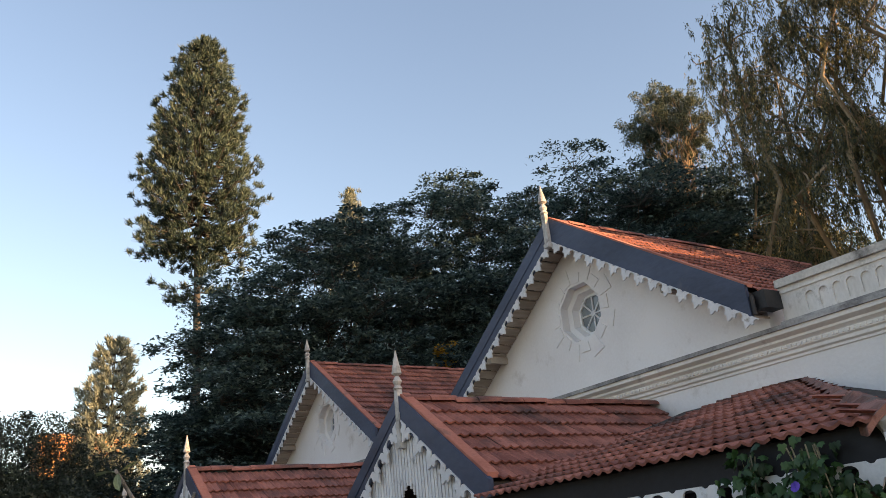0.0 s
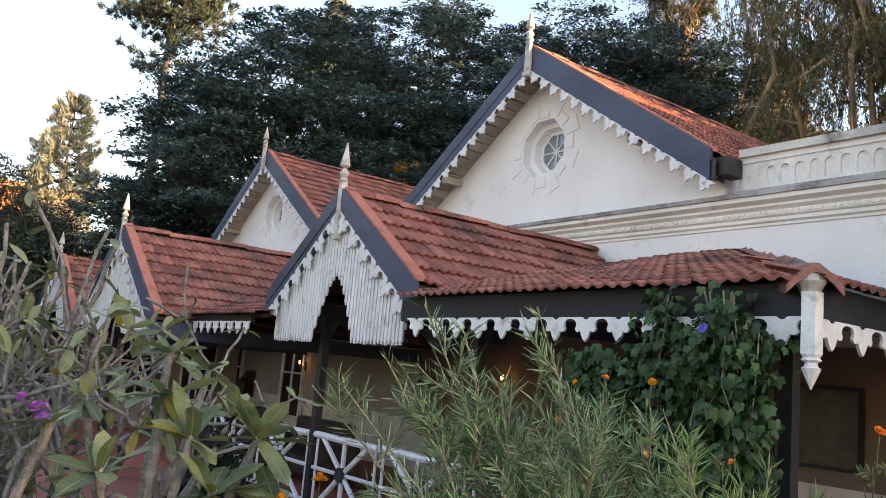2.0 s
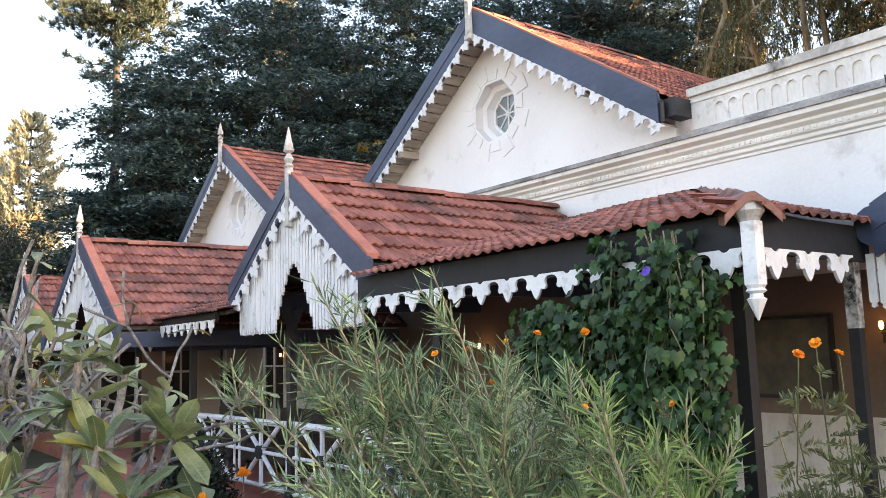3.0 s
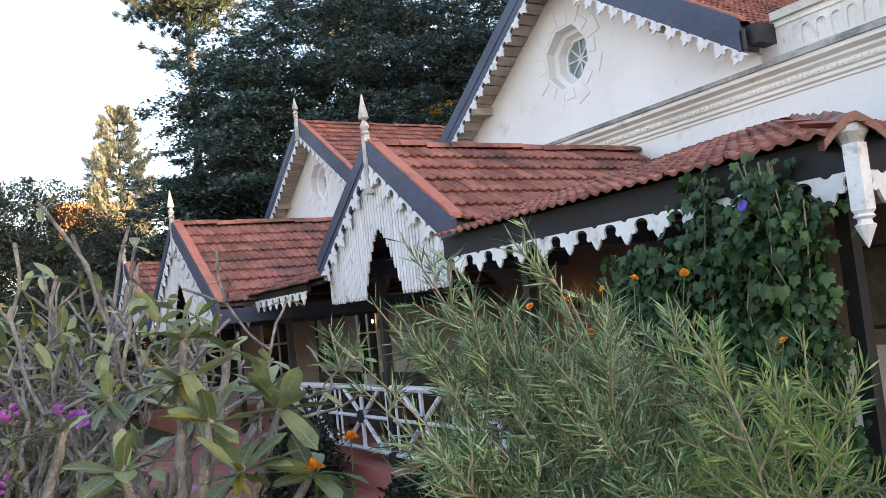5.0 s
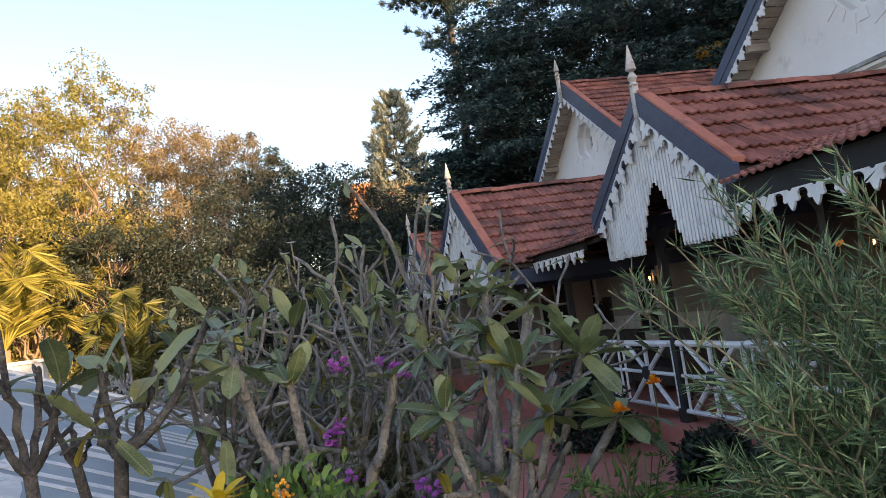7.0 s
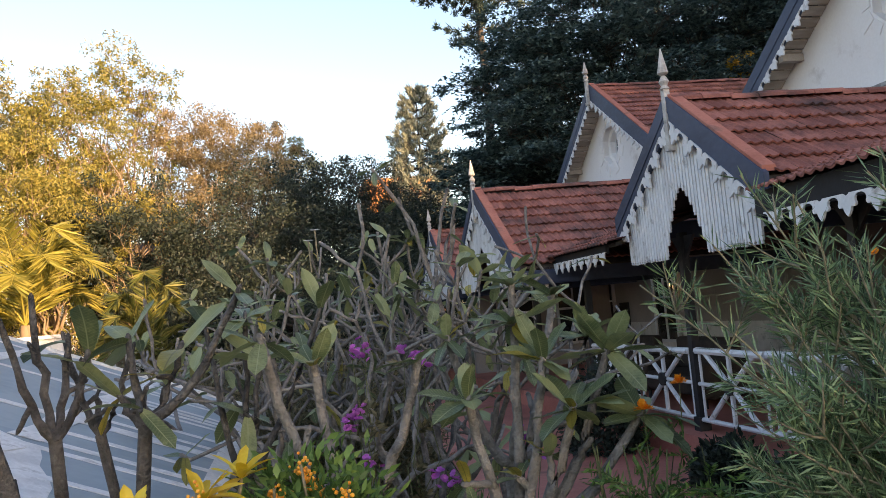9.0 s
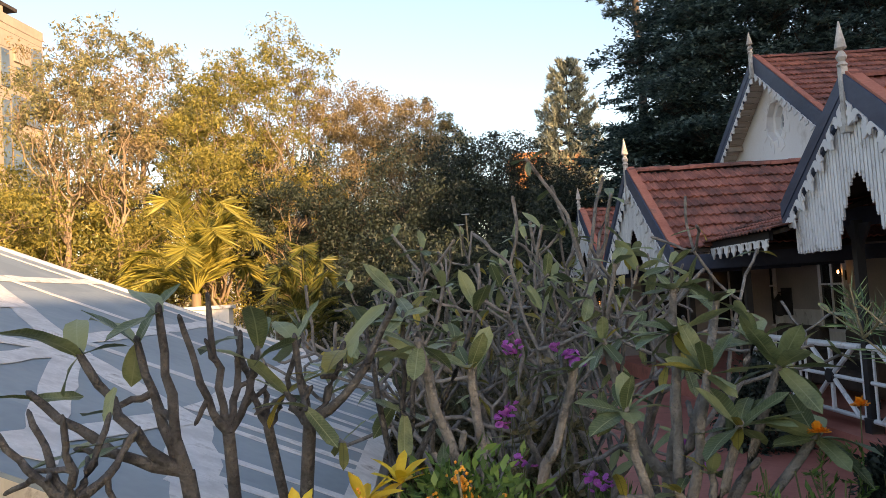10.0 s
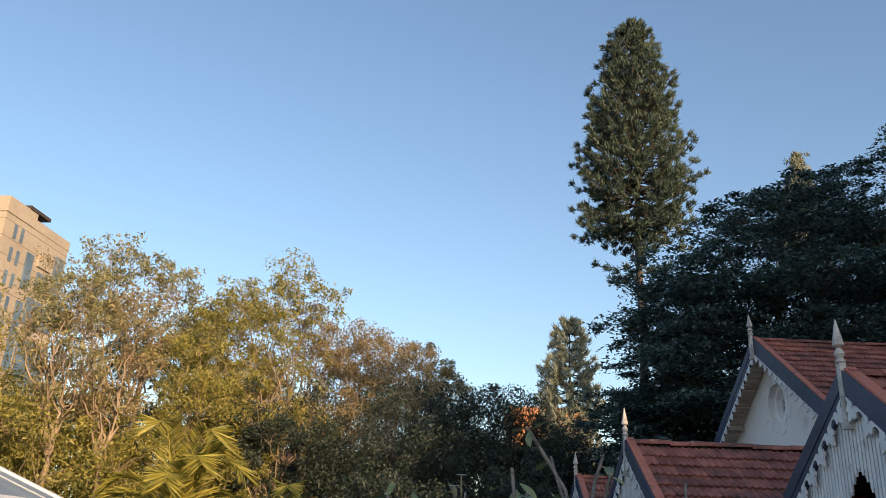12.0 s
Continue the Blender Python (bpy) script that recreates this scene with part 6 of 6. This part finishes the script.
OR = "orange cosmos with feathery green leaves"
flower_bed("cosmos_plant", OR, (2.55, 1.25, 0), [(2.42, 1.43, 2.03), (2.51, 1.22, 1.91), (2.54, 1.13, 1.93), (2.56, 1.08, 1.96), (2.57, 1.04, 1.83), (2.54, 1.09, 1.73), (2.57, 1.02, 1.79), (2.49, 1.26, 1.85), (2.36, 1.45, 2.0), (2.45, 1.38, 2.0)] + list(scatter(8, (2.35, 0.95, 1.5), (2.8, 1.45, 1.75), 3)), COSMOS, 71, scatter(34, (2.25, 0.85, 1.45), (2.9, 1.6, 1.86), 5), foliage=DULL_FERN)
flower_bed("cosmos_plant", OR, (2.3, 2.9, 0), [(2.42, 2.75, 2.07), (2.55, 2.7, 2.10), (2.68, 2.55, 2.10), (2.30, 2.85, 2.04), (2.38, 2.8, 1.90), (2.2, 2.95, 2.03), (2.6, 2.5, 1.8), (2.9, 2.3, 1.8)], COSMOS, 72, scatter(22, (2.1, 2.2, 1.5), (3.0, 2.9, 1.9), 6), foliage=DULL_FERN)
flower_bed("cosmos_plant", OR, (1.3, 3.1, 0), [(1.40, 3.05, 1.62), (1.25, 3.05, 1.54)], flower_mesh("flower", 0.036, 9, MARIGOLD, 5, 0.26, 0.7), 73, scatter(16, (1.05, 2.85, 0.95), (1.75, 3.2, 1.42), 8), density=420)
flower_bed("bougainvillea", "magenta flowering sprays on thin stems", (0.6, 4.2, 0), [(0.36, 4.44, 1.80), (0.33, 4.42, 1.77), (0.40, 4.42, 1.82), (0.64, 4.40, 1.75), (0.60, 4.42, 1.79), (0.69, 4.40, 1.71), (0.30, 4.21, 1.49), (0.27, 4.2, 1.45), (0.33, 4.2, 1.52), (0.62, 3.91, 1.23), (0.35, 4.0, 1.30), (1.14, 4.22, 1.30), (1.2, 4.2, 1.2), (0.75, 4.1, 1.15)], PINK, 74, (), DRY, (0.05, 0.02), 30, cluster=5)
for k, (x, y, z) in enumerate(((0.37, 8.12, 2.84), (0.30, 8.1, 2.74))):
    fl = thing("plumeria_blossom", "white plumeria blossom at a branch tip", "flower", "white blossoms", at=(x, y, z))
    part("petals", WHITE, None, fl)
    part("stalk", rod(fresh(), (0, 0, 0), (0.01, 0.0, -0.3), 0.008), TWIG, fl)

# golden-leaved shrub with orange berries
gold = thing("golden_shrub", "shrub with golden leaf tips and orange berry clusters", "shrub", at=(0.05, 2.9, -0.07))
g = np.random.default_rng(81)
paths = []
spots = [(-0.46, -0.42, 1.56), (-0.30, -0.25, 1.57), (-0.20, -0.15, 1.60), (-0.52, -0.40, 1.52), (-0.03, -0.15, 1.62), (0.10, -0.17, 1.55), (-0.11, -0.16, 1.56), (-0.30, -0.40, 1.62)]
for p in spots:
    paths.append(limb((p[0] * 0.5, p[1] * 0.5, 0), p, 0.012, 0.005, n=6))
v, f = tubes(paths, 5)
part("trunk", np_mesh("trunk", v, f, TWIG, True), None, gold)
GOLD_BLADES = [blade("golden_leaf", 0.11, 0.035, b, YELLOW_LEAF) for b in (0.1, 0.4)]
for p in spots[:4]:
    for k in range(13):
        ob = new("leaf", GOLD_BLADES[k % 2])
        ob.parent = gold
        ob.matrix_basis = Matrix.Translation(p) @ pose(0, 0, 0, g.uniform(-20, 20), -g.uniform(5, 75), g.uniform(0, 360))
bm = fresh()
bmesh.ops.create_icosphere(bm, subdivisions=1, radius=0.0074)
BERRY_MESH = mesh_of("berry", bm, BERRY)
BERRY_MESH.polygons.foreach_set("use_smooth", [True] * len(BERRY_MESH.polygons))
for c in spots[4:]:
    sway = Vector((g.normal() * 0.35, g.normal() * 0.35, -1.0)).normalized()
    for k in range(84):
        ob = new("berry", BERRY_MESH)
        ob.parent = gold
        u = k / 83
        ob.location = Vector(c) + sway * (0.16 * u) + Vector(g.normal(size=3)) * (0.0135 * (1.15 - 0.6 * u))
        size = g.uniform(0.65, 1.05)
        ob.scale = (size, size, size)


def bush(base, half, n, leaf, mat_, seed, label, stems=10, low=0.0):
    g = np.random.default_rng(seed)
    top = thing("bush", label, "bush", "garden bushes", at=base)
    q = g.normal(size=(n, 3))
    q = unit(q) * g.uniform(0.35, 1, (n, 1)) ** 0.5 * (1 + 0.25 * np.sin(q[:, :1] * 5) * np.cos(q[:, 1:2] * 4))
    q[:, 2] = low + (1 - low) * np.abs(q[:, 2])
    pts = q * np.array(half)
    v, f = leaves(pts, q + g.normal(size=q.shape) * 0.9, *leaf)
    tagged(part("foliage", np_mesh("foliage", v, f, mat_), None, top), kind="stuff")
    v, f = tubes([limb((g.normal() * 0.05, g.normal() * 0.05, 0), pts[int(g.integers(n))] * 1.02, 0.012, 0.004, n=5) for _ in range(stems)], 5)
    part("trunk", np_mesh("trunk", v, f, TWIG, True), None, top)
    return top


def feather_bush(base, r, h, fronds, mat_, seed, label, leaflet=(0.044, 0.011)):
    """A clump of finely divided leaves: arching fronds set with paired leaflets."""
    g = np.random.default_rng(seed)
    top = thing("feathery_bush", label, "bush", "feathery bushes", at=base)
    pts, way, paths = [], [], []
    for _ in range(fronds):
        a = g.uniform(0, 6.2832)
        z0 = h * g.uniform(0.15, 0.8)
        foot = np.array([math.cos(a), math.sin(a), 0]) * r * g.uniform(0, 0.35) + [0, 0, z0]
        d = unit(np.array([math.cos(a), math.sin(a), g.uniform(0.3, 1.3)]))
        L = min(g.uniform(0.18, 0.42), r)
        k = np.linspace(0, 1, 34)[:, None]
        rib = foot + d * L * k + np.array([0, 0, -0.45]) * L * k ** 2
        side = unit(np.cross(d, [0, 0, 1.0]) + g.normal(size=3) * 0.3)
        pts.append(rib[3:]), way.append(d * 0.55 + side * np.where(np.arange(31) % 2, 1, -1)[:, None] * 0.9 + g.normal(size=(31, 3)) * 0.2)
        paths.append((rib[::6], np.linspace(0.003, 0.001, len(rib[::6]))))
    for _ in range(7):
        paths.append(limb((g.normal() * 0.04, g.normal() * 0.04, 0), (g.normal() * r * 0.3, g.normal() * r * 0.3, h * 0.9), 0.008, 0.003, n=6))
    v, f = leaves(np.concatenate(pts), np.concatenate(way), *leaflet)
    tagged(part("foliage", np_mesh("foliage", v, f, mat_), None, top), kind="stuff")
    v, f = tubes(paths, 4)
    part("stem", np_mesh("stem", v, f, STEM, True), None, top)
    return top


GB = "low bush of fresh green feathery leaves"
for k, (x, y, r, h) in enumerate(((1.15, 2.85, 0.32, 1.60), (1.52, 2.65, 0.30, 1.58), (1.35, 2.95, 0.35, 1.42), (1.92, 2.75, 0.38, 1.45), (1.45, 3.35, 0.4, 1.25), (2.1, 3.7, 0.5, 0.9), (2.6, 3.4, 0.5, 0.95), (0.35, 3.4, 0.35, 1.20), (0.0, 3.6, 0.4, 1.05), (0.75, 3.55, 0.4, 1.0), (1.05, 3.75, 0.4, 0.95))):
    feather_bush((x, y, 0), r, h, 190, FERN, 100 + k, GB)
for k, (x, y, r, h) in enumerate(((2.3, 4.5, 0.32, 0.42), (2.9, 4.4, 0.35, 0.40), (1.7, 4.6, 0.35, 0.5))):
    bush((x, y, 0), (r, r, h), 3000, (0.06, 0.010), FERN, 170 + k, GB)
GB = "bush of fine dull green feathery leaves"
for k, (x, y, r, h) in enumerate(((2.9, 2.2, 0.5, 0.9), (2.3, 2.4, 0.5, 0.8), (3.0, 1.4, 0.5, 1.55), (2.75, 0.95, 0.4, 1.55))):
    bush((x, y, 0), (r, r, h), 15000, (0.030, 0.0042), DULL_FERN, 180 + k, GB)
bush((0.04, 2.84, 0), (0.29, 0.20, 1.56), 1500, (0.055, 0.019), FERN, 190, "small-leaved green bush round the berries", 8, 0.78)
DB = "dry twiggy garden shrub with dull leaves"
for k, (x, y, r, h) in enumerate(((0.2, 10.0, 0.9, 1.5), (0.5, 9.4, 0.9, 1.35), (-1.2, 12.2, 1.0, 1.5), (0.9, 11, 1.0, 1.7), (-0.3, 12, 1.2, 1.7), (-2.8, 13, 1.3, 1.7), (1.3, 13, 1.1, 1.8), (-1.2, 14.5, 1.4, 1.9), (-4.2, 15, 1.6, 1.9), (0.2, 9.0, 0.9, 1.2), (0.9, 8.8, 0.7, 1.1), (-4.4, 12.6, 1.1, 1.5))):
    bush((x, y, 0), (r, r, h), 4200, (0.10, 0.030), DRY, 120 + k, DB, 40)
SHRUB_LEAF = leafy("deep_green_shrub_leaf", (0.018, 0.042, 0.016), (0.060, 0.108, 0.040), thin=0.25, scale=2)
for k, (x, y, r, h) in enumerate(((3.6, 5.5, 0.5, 0.70), (3.3, 4.7, 0.5, 0.78), (3.8, 4.2, 0.5, 0.85), (3.2, 3.7, 0.45, 0.95), (2.9, 2.9, 0.5, 1.0), (3.7, 3.2, 0.5, 0.95))):
    bush((x, y, 0.0), (r, r, h), 3200, (0.075, 0.030), SHRUB_LEAF, 160 + k, "dark green leafy bush by the veranda", 10)
for k, (x, y, r, h) in enumerate(((3.9, 10.2, 0.5, 1.1), (4.1, 7.6, 0.35, 0.45), (4.1, 6.4, 0.35, 0.45))):
    bush((x, y, 0.0), (r, r, h), 3600, (0.09, 0.045), DARK_LEAF, 140 + k, "dark green leafy bush by the veranda", 8)

# ground cover among the shrubs
g = np.random.default_rng(88)
n = 9000
spots = np.stack([g.uniform(-0.4, 3.6, n), g.uniform(2.2, 10.5, n), np.zeros(n)], 1)
spots = spots[spots[:, 0] < 1.75 + 0.9 * (spots[:, 1] < 4.1)]
v, f = leaves(spots, g.normal(size=spots.shape) * [0.6, 0.6, 0.2] + [0, 0, 1.0], 0.22, 0.022)
tagged(part("ground_cover", np_mesh("ground_cover", v, f, FERN), None), "low green weeds and grass among the shrubs", "grass", kind="stuff")

# creeper on the veranda corner
vine = thing("creeper", "dark green heart-leaved creeper hanging from the veranda eave", "creeper", at=(4.06, 3.6, 0.3))
g = np.random.default_rng(91)
bm = fresh()
lf = [(0, 0), (-0.20, 0.26), (0.0, 0.52), (0.24, 0.42), (0.50, 0.52), (0.58, 0.26), (1.0, 0), (0.58, -0.26), (0.50, -0.52), (0.24, -0.42), (0.0, -0.52), (-0.20, -0.26)]
vs = [bm.verts.new((a * 0.066, b * 0.066, -abs(b) * 0.03 - a * a * 0.025)) for a, b in lf]
for i in range(1, 11):
    bm.faces.new((vs[0], vs[i], vs[i + 1]))
VINE_LEAF = mesh_of("leaf", bm, VINE)
strands = []
for k in range(46):
    y = g.uniform(-0.72, 0.70) if k > 8 else g.uniform(-0.55, 0.1)
    reach = 0.75 if y > 0.45 else 1.75
    low = 2.30 - reach * g.uniform(0.55, 1.0)
    topz = (2.14 if y < 0.2 else 1.98) + (0.24 if abs(y - 0.02) < 0.10 or abs(y + 0.45) < 0.10 else 0.0)
    strands.append(limb((g.uniform(-0.12, 0.1), y, topz), (g.uniform(-0.12, 0.2), y + g.normal() * 0.15, max(0.05, low - 0.3)), 0.006, 0.003, wob=0.03, n=8))
for q in strands:
    v, f = tubes([q], 4)
    part("stem", np_mesh("stem", v, f, TWIG, True), None, vine)
V, F, base_i = [], [], 0
co = np.empty(len(VINE_LEAF.vertices) * 3, np.float32)
VINE_LEAF.vertices.foreach_get("co", co)
co = co.reshape(-1, 3)
tri = np.array([p.vertices[:] for p in VINE_LEAF.polygons])
for k in range(5600):
    q, _ = strands[int(g.integers(len(strands)))]
    u = g.uniform(0, 1)
    p = np.array([np.interp(u, np.linspace(0, 1, 8), q[:, j]) for j in range(3)]) + g.normal(size=3) * [0.07, 0.07, 0.05]
    s = g.uniform(0.6, 1.25)
    m = Matrix.Translation(p) @ pose(0, 0, 0, g.uniform(-45, 45), g.uniform(15, 80), 180 + g.uniform(-80, 80)) @ Matrix.Diagonal((s, s, s, 1))
    if k < 300:
        ob = new("leaf", VINE_LEAF)
        ob.parent, ob.matrix_basis = vine, m
    else:
        mm = np.array(m)
        V.append(co @ mm[:3, :3].T + mm[:3, 3]), F.append(tri + base_i)
        base_i += len(co)
VINE_REST = leafy("vine_leaf_rest", (0.012, 0.040, 0.010), (0.045, 0.110, 0.030), 0.55, 0.2, 8)
tagged(part("foliage", np_mesh("foliage", np.concatenate(V), np.concatenate(F), VINE_REST), None, vine), kind="stuff")
bl = part("flower", BLUE, None, vine, "violet trumpet flower")
bl.location, bl.rotation_euler = (-0.2, -0.45, 2.15), (0, -1.2, 0)
